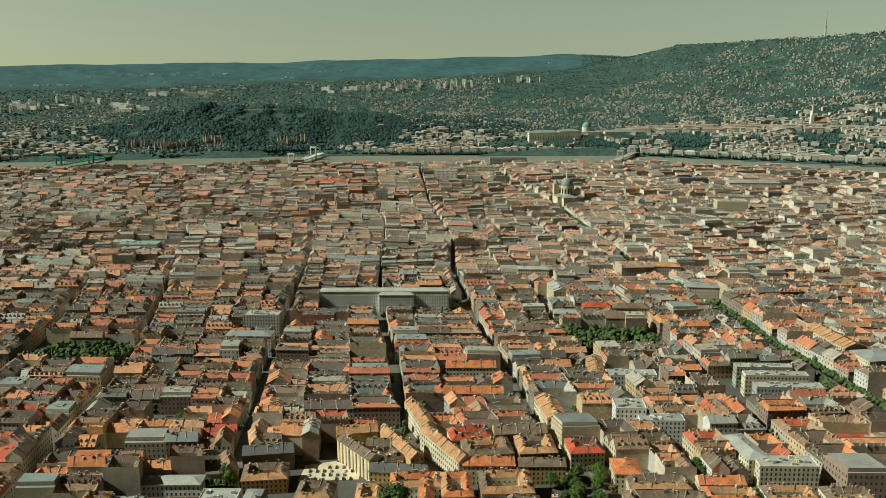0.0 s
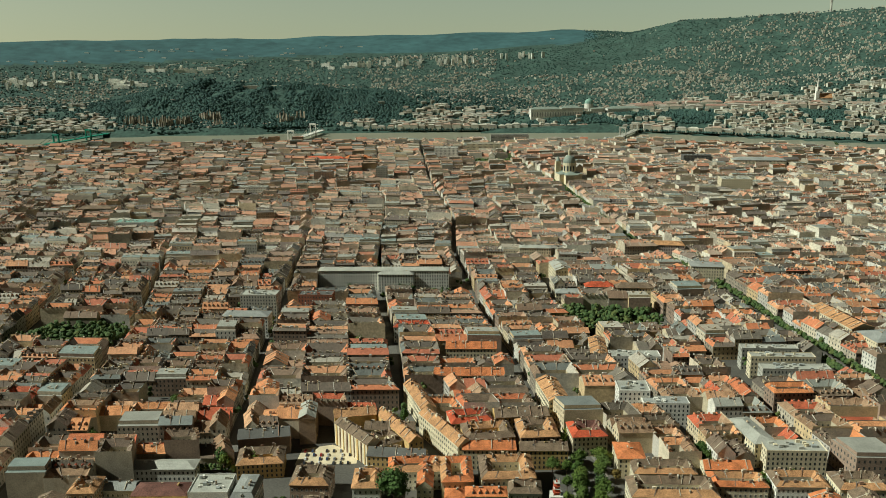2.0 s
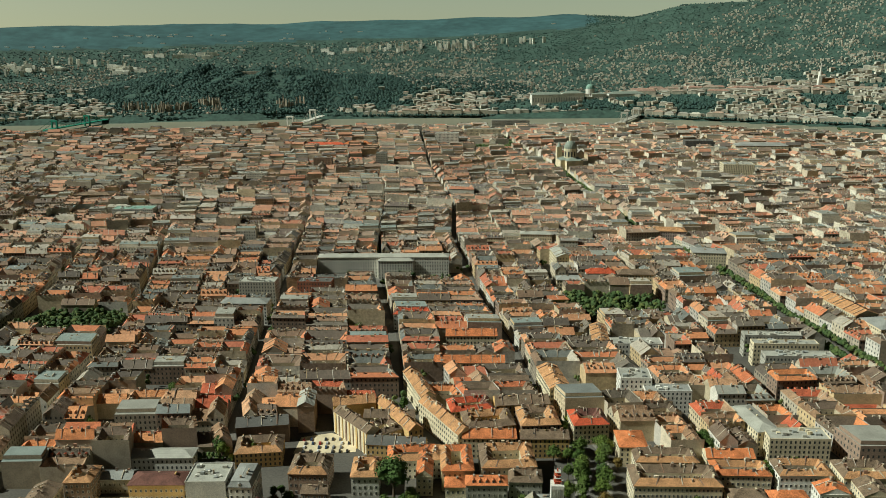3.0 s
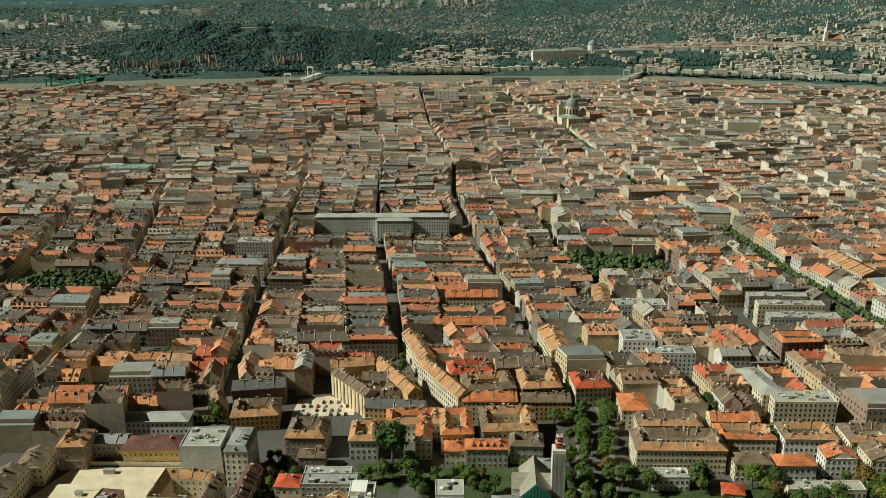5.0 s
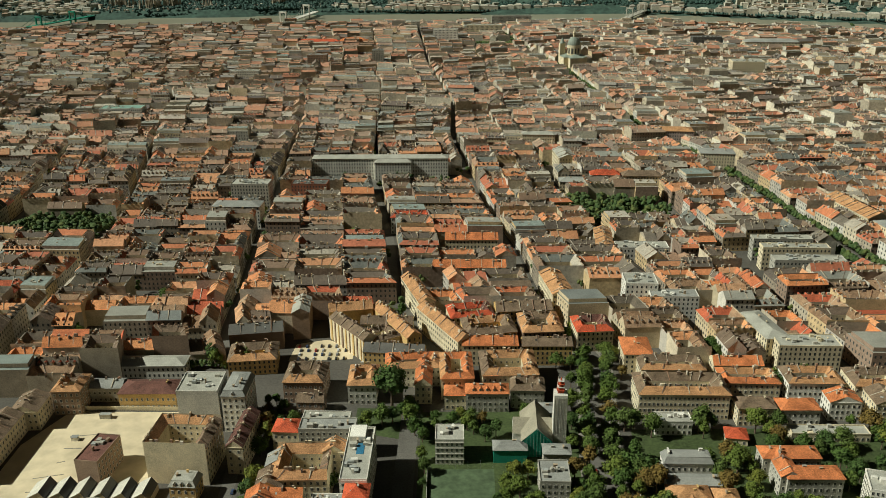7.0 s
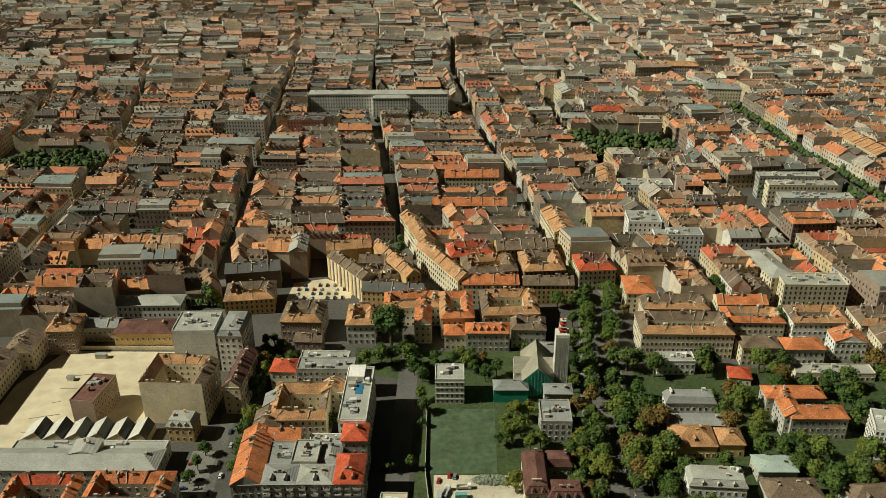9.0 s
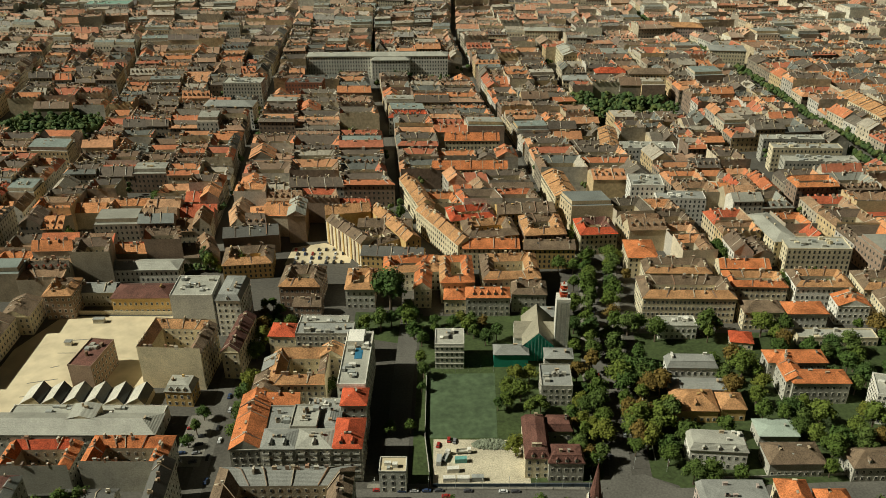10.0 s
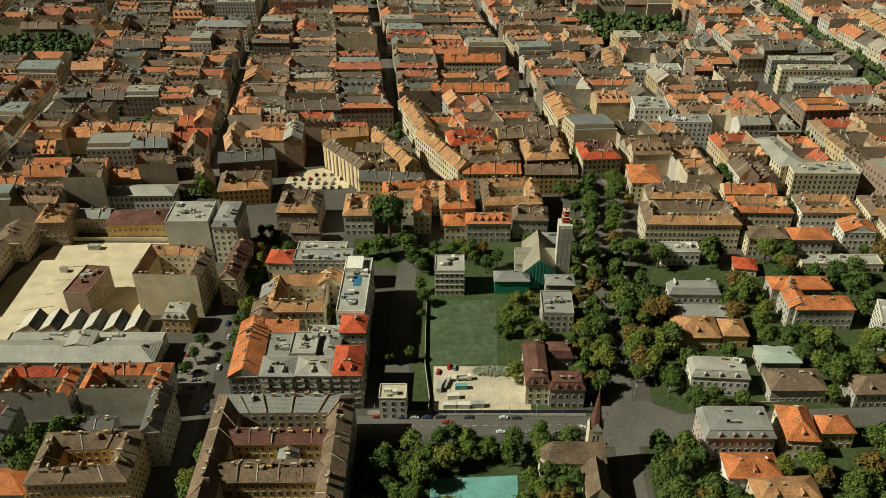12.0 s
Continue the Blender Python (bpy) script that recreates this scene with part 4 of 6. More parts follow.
house("orange-roofed villa wing in the city block", 179, 361, 15, 11, 0, 10, "hip", 5, CREAM, ORANGE, chim=2, category="villa", name="villa")
house("cream villa with an orange hipped roof", 134, 338, 23, 14, -1, 8.5, "hip", 5, WHITE, ORANGE, chim=2, dorm=1, category="villa", name="villa")
house("large villa with a clay-orange roof and skylights", 144, 324, 27, 13, 2, 9, "hip", 5, CREAM, CLAY, chim=2, dorm=2, category="villa", name="villa")
house("white flat-roofed town palace in the city block", 143, 511, 23, 11, -1, 9.5, "flat", 1, WHITE, PALE, chim=2, category="villa", name="villa")
house("long four-storey palace with a brown roof round a courtyard", 154, 537, 58, 27, -2, 18.5, "ring", wall=CREAM, tile=BROWN, chim=9, depth=9, step=2.7, category="tenement")
house("beige four-storey house with a dark roof", 198, 522, 24, 14, -1, 13, "hip", 4, CREAM, BROWN, chim=3)
house("orange-roofed house with white walls", 226, 523, 25, 14, -1, 11, "hip", 4, WHITE, ORANGE, chim=3)
house("low pale flat-roofed hall in the city block", 238, 502, 48, 10, -2, 5.5, "flat", 1, CREAM, PALE, chim=0, category="hall", name="hall")
house("small shed with a red tile roof", 180, 500, 13, 12, -10, 5, "hip", 3.5, CREAM, RED, chim=0, category="shed", name="shed")
house("brown-roofed villa with pale walls", 211, 389, 27, 14, 1, 9, "hip", 5, STONE, BROWN, chim=3, dorm=2, category="villa", name="villa")
house("corner house with a red-orange roof on the square", 111, 628, 27, 26, 4, 17, "ring", wall=CREAM, tile=RED, chim=4, depth=9, category="tenement")
house("two-storey courtyard house with a clay roof", 157, 573, 44, 20, -2, 14, "ring", wall=CREAM, tile=CLAY, chim=5, depth=7)
house("cream corner house with an orange hipped roof", 137, 594, 20, 26, -2, 16, "hip", 4.5, CREAM, ORANGE, chim=3, category="tenement")
# pale landmarks deeper in the city
house("very long white public building with five storeys", -78, 1066, 166, 17, -1, 27, "hip", 3, WHITE, PALE, chim=6, category="public building", name="public_building", far=True)
house("projecting white middle block of the public building", -62, 1055, 44, 10, -1, 24, "hip", 3, WHITE, PALE, chim=1, category="public building", name="public_building", far=True)
house("cream office block with a clay roof by the square", 150, 800, 16, 52, -6, 20, "gable", 3.5, CREAM, CLAY, along=1, chim=2, category="office block", name="office_block", far=True)
house("dark-windowed modern block with a white terrace roof", 182, 783, 48, 16, -2, 19, "flat", 1, WHITE, PALE, chim=1, category="office block", name="office_block", far=True)
house("pale long hotel wing with arched windows", 322, 748, 62, 14, -3, 19, "flat", 1, STONE, PALE, chim=2, category="hotel", name="hotel_wing", far=True)
house("pale rear hotel wing with set-back floors", 318, 770, 60, 12, -3, 22, "flat", 1, CREAM, PALE, chim=2, category="hotel", name="hotel_wing", far=True)
house("pale third hotel wing behind the others", 314, 792, 54, 12, -3, 22, "flat", 1, STONE, PALE, chim=2, category="hotel", name="hotel_wing", far=True)
house("white slab of offices above the old roofs", -375, 1662, 56, 16, 0, 32, "flat", 1, WHITE, PALE, chim=1, category="office block", name="office_block", far=True)
house("pale green-grey office block with terraces", -508, 1383, 66, 26, 0, 24, "flat", 1, WHITE, COPPER, chim=1, category="office block", name="office_block", far=True)
house("long cream apartment palace on the boulevard", -620, 1500, 60, 20, 0, 24, "hip", 4, CREAM, BROWN, chim=4, category="tenement", far=True)
house("large hall with vivid red-orange roofs", -300, 2130, 110, 26, -3, 18, "hip", 8, CREAM, RED, chim=3, category="hall", name="market_hall", far=True)
house("second large hall with red-orange roofs", -220, 2160, 70, 30, -3, 17, "hip", 8, CREAM, ORANGE, chim=2, category="hall", name="market_hall", far=True)
house("tall dark office tower among old houses", -136, 1840, 24, 22, 0, 42, "flat", 1, STONE, DARK, chim=1, category="tower", name="office_tower", far=True)
house("tall reddish brick block above the roofs", -262, 1840, 40, 22, 0, 34, "flat", 1, BRICKWALL, GREY, chim=1, category="tower", name="office_tower", far=True)
house("white hotel block near the river", 5, 2180, 60, 22, -3, 40, "flat", 1, WHITE, PALE, chim=1, category="hotel", name="hotel", far=True)
house("broad cream hotel block near the river", 105, 2290, 90, 22, -3, 36, "flat", 1, CREAM, PALE, chim=1, category="hotel", name="hotel", far=True)
house("tall pale office block near the river bank", -75, 2380, 22, 22, 0, 36, "flat", 1, STONE, PALE, chim=1, category="tower", name="office_tower", far=True)
house("wide dark hotel slab at the river edge", 190, 2500, 110, 18, 0, 34, "flat", 1, STONE, DARK, chim=1, category="hotel", name="hotel", far=True)
house("dark glass office block near the big dome", 610, 2066, 66, 30, -4, 32, "flat", 1, DARK, DARK, chim=1, category="office block", name="office_block", far=True)
house("massive cream public building with a pale roof", 582, 1700, 60, 34, -5, 36, "flat", 1, CREAM, PALE, chim=2, category="public building", name="public_building", far=True)
house("long ornate yellow public building with corner pavilions", 740, 2010, 120, 34, -6, 28, "hip", 6, CREAM, GREY, chim=6, category="public building", name="public_building", far=True)
house("pinkish corner palace on the boulevard crossing", 312, 1198, 58, 24, -6, 26, "hip", 4, PINK, CLAY, chim=4, category="palace", name="corner_palace", far=True)
house("pale corner palace with a grey-blue flat roof", 341, 1086, 42, 26, -8, 25, "hip", 2, CREAM, GREY, chim=3, category="palace", name="corner_palace", far=True)
house("long cream palace with a clay roof on the boulevard", 424, 880, 26, 74, 10, 22, "gable", 5, CREAM, CLAY, along=1, chim=5, category="palace", name="boulevard_palace", far=True)
house("cream palace with a broad grey roof on the boulevard", 440, 818, 40, 34, 8, 23, "hip", 5, CREAM, GREY, chim=3, category="palace", name="boulevard_palace", far=True)
house("yellow palace with a clay roof on the boulevard", 448, 765, 46, 40, 6, 22, "ring", wall=CREAM, tile=CLAY, chim=4, category="palace", name="boulevard_palace", far=True)
house("cream block with a long pale roof and street front", 128, 1182, 44, 16, -5, 26, "hip", 3, CREAM, PALE, chim=3, category="tenement", far=True)
house("cream street palace with a pale roof", 152, 1094, 22, 44, 5, 22, "gable", 4, CREAM, PALE, along=1, chim=3, category="tenement", far=True)
house("pale house with a bright red-orange roof facing the square", 186, 1000, 34, 14, -3, 23, "hip", 5, WHITE, RED, chim=5, category="tenement", far=True)
house("pale house with a brown roof facing the square", 228, 998, 44, 14, -3, 22, "hip", 5, CREAM, BROWN, chim=5, category="tenement", far=True)
house("school with a grey hipped roof facing the square", 150, 995, 34, 16, -3, 17, "hip", 4, CREAM, GREY, chim=2, category="school", name="school_building", far=True)
house("grey modern office block with dark bands", -215, 962, 42, 20, -3, 28, "flat", 1, STONE, PALE, chim=2, category="office block", name="office_block", far=True)
house("pale classical building with a stepped roof", -216, 898, 50, 20, -3, 24, "hip", 3, WHITE, GREY, chim=3, category="public building", name="public_building", far=True)
house("red brick building under scaffolding", -150, 966, 40, 18, -3, 26, "flat", 1, paint("raw_red_brick", (0.30, 0.12, 0.07)), DARK, chim=2, category="building site", name="brick_building", far=True)
house("cream flat-roofed block with a ribbon of windows", 258, 592, 44, 18, -2, 20, "flat", 1, CREAM, PALE, chim=2, category="office block", name="office_block", far=True)
house("cream street wing of the flat-roofed block", 236, 618, 18, 44, 10, 20, "hip", 3, CREAM, PALE, chim=2, category="office block", name="office_block", far=True)
house("white modern block with dark ribbon windows", 160, 690, 26, 22, -3, 26, "flat", 1, WHITE, PALE, chim=1, category="apartment block", name="apartment_block", far=True)
house("white balcony block with dark windows", 184, 674, 38, 14, -3, 20, "flat", 1, WHITE, GREY, chim=1, category="apartment block", name="apartment_block", far=True)
house("vivid red-roofed town house with white walls", -34, 876, 40, 18, -2, 18, "ring", wall=WHITE, tile=RED, chim=3, depth=7, category="tenement", far=True)
house("cream corner palace with turrets by the avenue", 92, 692, 18, 46, 8, 23, "gable", 4, CREAM, CLAY, along=1, chim=4, category="tenement", far=True)
house("long orange-roofed tenement row with a pale front", 22, 742, 64, 14, -1, 18, "gable", 5, CREAM, ORANGE, chim=6, category="tenement", far=True)
house("bright orange tenement roof beside the avenue", 26, 810, 50, 15, -1, 18, "gable", 5, CREAM, ORANGE, chim=5, category="tenement", far=True)
house("cream street row bending with the lane", -22, 690, 13, 56, 18, 19, "gable", 4.5, CREAM, CLAY, along=1, chim=5, category="tenement", far=True)
TAKEN.append((-104, 588, 92, 674))
house("tall bare-walled row beside the parking lot", -69, 624, 12, 48, 37.5, 18, "gable", 4, CREAM, BROWN, along=1, chim=6, glass="", category="tenement")
house("dark-roofed front wing of the wedge-shaped block", -36, 598, 44, 13, -6, 13, "gable", 4.5, OCHRE, DARK, chim=5, glass="0", category="tenement")
house("clay-roofed street row of the wedge-shaped block", -37, 636, 12, 62, 29, 17, "gable", 4.5, OCHRE, CLAY, along=1, chim=7, glass="0", category="tenement")
house("brown courtyard house inside the wedge-shaped block", -47, 619, 22, 22, 32, 15, "ring", wall=CREAM, tile=BROWN, chim=4, depth=7, glass="1", category="tenement")
house("rear house closing the wedge-shaped block", -74, 659, 34, 14, 10, 18, "gable", 4.5, OCHRE, CLAY, chim=4, glass="", category="tenement")
house("curved street row with cream fronts and clay roofs", 0, 628, 13, 66, 28, 19, "gable", 5, CREAM, CLAY, along=1, chim=8, category="tenement")
house("orange-roofed corner row with cream fronts", 33, 601, 40, 13, -1, 17, "gable", 4.5, CREAM, ORANGE, chim=6, category="tenement")
house("brown-roofed long row at the school street", 74, 601, 36, 13, -1, 16, "gable", 4.5, OCHRE, BROWN, chim=6, category="tenement")
house("courtyard house with a brown tile roof", 33, 627, 38, 28, 8, 17, "ring", wall=OCHRE, tile=BROWN, chim=7, depth=9, glass="0", category="tenement")
house("courtyard house with a vivid red tile roof", 20, 655, 34, 24, 10, 16, "ring", wall=CREAM, tile=RED, chim=5, depth=8, glass="0", category="tenement")
house("dark-roofed courtyard house of the wide block", 72, 629, 30, 32, 4, 18, "ring", wall=BRICKWALL, tile=BROWN, chim=6, depth=9, glass="0", category="tenement")
house("brown gabled house of the wide block", 62, 660, 44, 18, 4, 17, "gable", 4.5, OCHRE, BROWN, chim=5, glass="0", category="tenement")
house("long dark-roofed house behind the parking lot", -142, 628, 40, 15, 8, 15, "gable", 5, BRICKWALL, DARK, chim=5, glass="", category="tenement")
house("tall narrow house with a bare fire wall", -111, 652, 13, 28, 4, 23, "gable", 3.5, BRICKWALL, PALE, along=1, chim=3, glass="", category="tenement")
house("brown roofed house with a long bare fire wall", -44, 640, 40, 13, -2, 15, "gable", 4, CREAM, BROWN, chim=4, category="tenement", far=True)

city()

bare = [ob for ob in bpy.data.objects if ob.name.startswith("house") and abs(ob.location.x + 69) < 0.1 and abs(ob.location.y - 624) < 0.1][0]
for i in range(9):
    g = Geo()
    g.box(-6.25, -21 + i * 5.2, 0, 0.5, 1.0 + 0.5 * (i % 3), 17.6 - 0.6 * (i % 2))
    part("pilaster", g, BRICKWALL if i % 2 else OCHRE, bare)


# ---------------------------------------------------------------- roads, yards and courts
def patch(name, pts, z, m, label, category):
    """A flat slab with a rim, its top at z."""
    g = Geo()
    n = len(pts)
    g.v = [(x, y, z) for x, y in pts] + [(x, y, -0.3) for x, y in pts]
    g.f = [tuple(range(n))] + [(i, n + i, n + (i + 1) % n, (i + 1) % n) for i in range(n)]
    g.s = [0] * len(g.f)
    return tagged(new(name, g.mesh(name, m)), label, category, kind="structure")


def strip(name, line, half, z, m, label, category):
    """A band of ground along a line of (x, y)."""
    left, right = [], []
    for i, (x, y) in enumerate(line):
        (ax, ay), (bx, by) = line[max(0, i - 1)], line[min(len(line) - 1, i + 1)]
        n = math.hypot(bx - ax, by - ay)
        nx, ny = (by - ay) / n, -(bx - ax) / n
        right.append((x + nx * half, y + ny * half))
        left.append((x - nx * half, y - ny * half))
    g = Geo()
    k = len(line)
    g.v = [(*p, z) for p in left] + [(*p, z) for p in right] + [(*p, -0.2) for p in left] + [(*p, -0.2) for p in right]
    for i in range(k - 1):
        g.f += [(k + i, k + i + 1, i + 1, i), (i, i + 1, 2 * k + i + 1, 2 * k + i), (k + i + 1, k + i, 3 * k + i, 3 * k + i + 1)]
    g.s = [0] * len(g.f)
    return tagged(new(name, g.mesh(name, m)), label, category, kind="structure")


GRASS = paint("dry_lawn", (0.055, 0.075, 0.025), scale=0.06, fine=0.5, stain=0.5)
TURF = paint("green_turf", (0.080, 0.112, 0.056), scale=0.07, fine=0.25, stain=0.42)
SAND = paint("pale_sand", (0.52, 0.46, 0.33), scale=0.06, fine=1.5, stain=0.5)
TEAL = paint("teal_court", (0.16, 0.36, 0.32), scale=0.1)
PAVING = paint("grey_paving", (0.20, 0.185, 0.15), scale=0.15)
LINE = paint("white_road_paint", (0.6, 0.58, 0.5))

for av in range(2, 14):
    strip("road", [(x, y) for y, x in AVENUES[av] if y >= (600 if av > 5 else 300)], HALF[av] * 0.6, 0.03, M_ASPHALT, "narrow asphalt street between tenement houses", "street")
FASOR = [(82, 325), (85, 372), (90, 417), (93, 477), (103, 552), (109, 600), (100, 640)]
strip("road", FASOR, 5.5, 0.05, M_ASPHALT, "tree-lined asphalt avenue", "street")
strip("pavement", [(x + 10, y) for x, y in FASOR if y > 390], 3.0, 0.16, PAVING, "paved footway under avenue trees", "pavement")
strip("pavement", [(x - 10, y) for x, y in FASOR if y > 390], 3.0, 0.16, PAVING, "paved footway under avenue trees", "pavement")
strip("road", [(-112, 374), (-40, 373), (60, 371), (110, 372), (200, 376), (300, 380)], 6.2, 0.04, M_ASPHALT, "wide asphalt cross street with parked cars", "street")
strip("pavement", [(-38, 381.4), (68, 379.4)], 1.6, 0.16, PAVING, "pale kerbside pavement along the yard", "pavement")
patch("road", [(73, 358), (103, 358), (112, 366), (112, 379), (99, 388), (79, 387), (73, 380)], 0.06, M_ASPHALT, "broad asphalt crossing of two streets", "street")
patch("lawn", [(91, 300), (330, 300), (330, 512), (118, 512), (103, 400), (102, 386), (114, 380), (114, 365), (91, 357)], 0.02, GRASS, "shaded lawns and earth between villas", "lawn")
strip("road", [(-25, 380), (-24, 470), (-22, 535)], 6.0, 0.05, M_ASPHALT, "shaded side street beside the sports field", "street")
patch("lawn", [(-17, 383), (78, 383), (92, 534), (-15, 534)], 0.02, GRASS, "dry grass round the school yard", "lawn")
patch("lawn", [(-58, 512), (-17, 500), (-14, 537), (-58, 540)], 0.03, GRASS, "dry garden ground under tall trees", "lawn")
patch("lawn", [(-38, 300), (72, 300), (72, 362), (-38, 362)], 0.02, GRASS, "shaded garden ground beside the church", "lawn")
patch("concrete_yard", [(-264, 430), (-168, 430), (-166, 505), (-170, 536), (-248, 538), (-264, 500)], 0.1, CONCRETE, "empty pale concrete lot, sunlit and stained", "yard")
patch("sports_field", [(-9, 416), (27.5, 416), (29, 472), (-9, 472)], 0.1, TURF, "worn green turf sports field", "sports field")
patch("sand_yard", [(-6, 381), (42, 381), (42, 414), (-6, 415)], 0.08, SAND, "pale sandy construction yard", "yard")
patch("court", [(-7, 318), (31, 318), (32, 341), (-7, 339)], 0.1, TEAL, "teal painted tennis court", "court")
patch("parking_lot", [(-115, 604), (-68, 606), (-68, 624), (-90, 637), (-113, 630)], 0.08, CONCRETE, "pale gravel parking lot", "parking lot")
patch("forecourt", [(-138, 396), (-124, 396), (-124, 436), (-138, 436)], 0.08, PAVING, "paved corner square with parked cars", "square")
for k in range(22):
    x = -36 + k * 5
    g = Geo()
    g.box(x, 372, 0.04, 2.2, 0.16, 0.03)
    tagged(new("lane_mark", g.mesh("lane_mark", LINE)), "white lane dash on the asphalt", "road marking", "lane dashes", "structure")
for k in range(6):
    g = Geo()
    g.box(-8.6 + k * 7.4, 473, 0, 0.12, 0.12, 5.5)
    f = tagged(new("fence_post", g.mesh("fence_post", METAL)), "thin steel ball-fence post by the turf", "fence post", "ball-fence posts")


# ---------------------------------------------------------------- sawtooth hall, churches
def sawtooth():
    root = tagged(new("sawtooth_hall"), "low workshop hall with six pale sawtooth roofs", "hall")
    root.location, root.rotation_euler = (-199, 448.5, 0), (0, 0, radians(-1.5))
    w, d = 70.0, 15.0
    g = Geo()
    g.box(0, 0, 0, w, d, 4.2)
    part("wall", g, STONE, root)
    t = w / 6
    for i in range(6):
        x0 = -w / 2 + i * t
        g, p = Geo(), Geo()
        hi = 9.0
        A, B, C = (x0, 4.2), (x0 + t * 0.72, hi), (x0 + t, 4.2)
        g.face([(A[0], -d / 2 - 0.3, 4.3), (B[0], -d / 2 - 0.3, hi + 0.1), (B[0], d / 2, hi + 0.1), (A[0], d / 2, 4.3)][::-1])
        p.face([(B[0], -d / 2, hi), (C[0], -d / 2, 4.2), (C[0], d / 2, 4.2), (B[0], d / 2, hi)])
        tooth = part("sawtooth_roof", g, TOOTH, root)
        part("north_light", p, M_GLASS, tooth, "dark glazed slope")
        for s in (-1, 1):
            e = Geo()
            tri = [(A[0], s * d / 2, 4.2), (C[0], s * d / 2, 4.2), (B[0], s * d / 2, hi)]
            e.face(tri if s < 0 else tri[::-1])
            part("gable_wall", e, CREAM, tooth)
    add_windows(root, (-w / 2, -d / 2), (w / 2, -d / 2), 0, 4.2, 3.6, 3.6, 1.6, 2.0)


def spire_points(n, r, z, x=0.0, y=0.0, turn=0.0):
    return [(x + r * math.cos(turn + i * math.tau / n), y + r * math.sin(turn + i * math.tau / n), z) for i in range(n)]


def cone(geo, n, r, z0, z1, x=0.0, y=0.0, r1=0.0, turn=0.0):
    a = spire_points(n, r, z0, x, y, turn)
    k = len(geo.v)
    if r1:
        b = spire_points(n, r1, z1, x, y, turn)
        geo.v += a + b
        geo.f += [(k + i, k + (i + 1) % n, k + n + (i + 1) % n, k + n + i) for i in range(n)] + [tuple(range(k + n, k + 2 * n))]
    else:
        geo.v += a + [(x, y, z1)]
        geo.f += [(k + i, k + (i + 1) % n, k + n) for i in range(n)]
    geo.s += [0] * (len(geo.f) - len(geo.s))


def brick_church():
    root = tagged(new("church"), "stone church with a dark tile roof and slender brown spire", "church")
    root.location, root.rotation_euler = (56, 343, 0), (0, 0, radians(-1))
    g, r = Geo(), Geo()
    q = [(-9, -6), (14, -6), (14, 6), (-9, 6)]
    gable_block(g, r, q, 12, 7)
    part("nave", g, CREAM, root)
    part("roof", r, BROWN, root)
    g, r = Geo(), Geo()
    gable_block(g, r, [(4, -24), (14, -24), (14, -5.8), (4, -5.8)], 10.5, 6, 1)
    part("transept", g, CREAM, root)
    part("roof", r, BROWN, root)
    g = Geo()
    cone(g, 8, 6.0, 0, 12, -9, 0, 6.0, 0.39)
    apse = part("apse", g, CREAM, root)
    g = Geo()
    cone(g, 8, 6.4, 12, 18.5, -9, 0, 0, 0.39)
    part("roof", g, BROWN, apse)
    for i in range(3):
        g = Geo()
        a = math.pi + (i - 0.2) * 0.785
        g.box(-9 + 5.7 * math.cos(a), 5.7 * math.sin(a), 3, 0.3, 1.6, 6.5, a)
        part("window", g, M_GLASS, apse)
    g = Geo()
    g.box(9.5, 4, 0, 6, 6, 25)
    tower = part("tower", g, CREAM, root)
    g = Geo()
    for s, c in ((0, (9.5, 0)), (1, (6.5, 3)), (2, (12.5, 3)), (3, (9.5, 6))):
        x, y = c
        ux, uy = (3, 0) if s in (0, 3) else (0, 3)
        g.face([(x - ux, y - uy, 25), (x + ux, y + uy, 25), (x, y, 30)])
    part("gable", g, WHITE, tower)
    g = Geo()
    cone(g, 8, 3.1, 25.5, 47, 9.5, 3, 0, 0.39)
    part("spire", g, MAROON, tower, "steep brown spire")
    g = Geo()
    g.box(9.5, 3, 46.8, 0.15, 0.15, 2.2)
    g.box(9.5, 3, 48.0, 0.9, 0.12, 0.15)
    part("cross", g, METAL, tower)
    for x in (-0.9, 0.9):
        g = Geo()
        g.box(9.5 + x, -0.05, 18.5, 0.9, 0.2, 4)
        part("belfry_opening", g, DARK, tower)


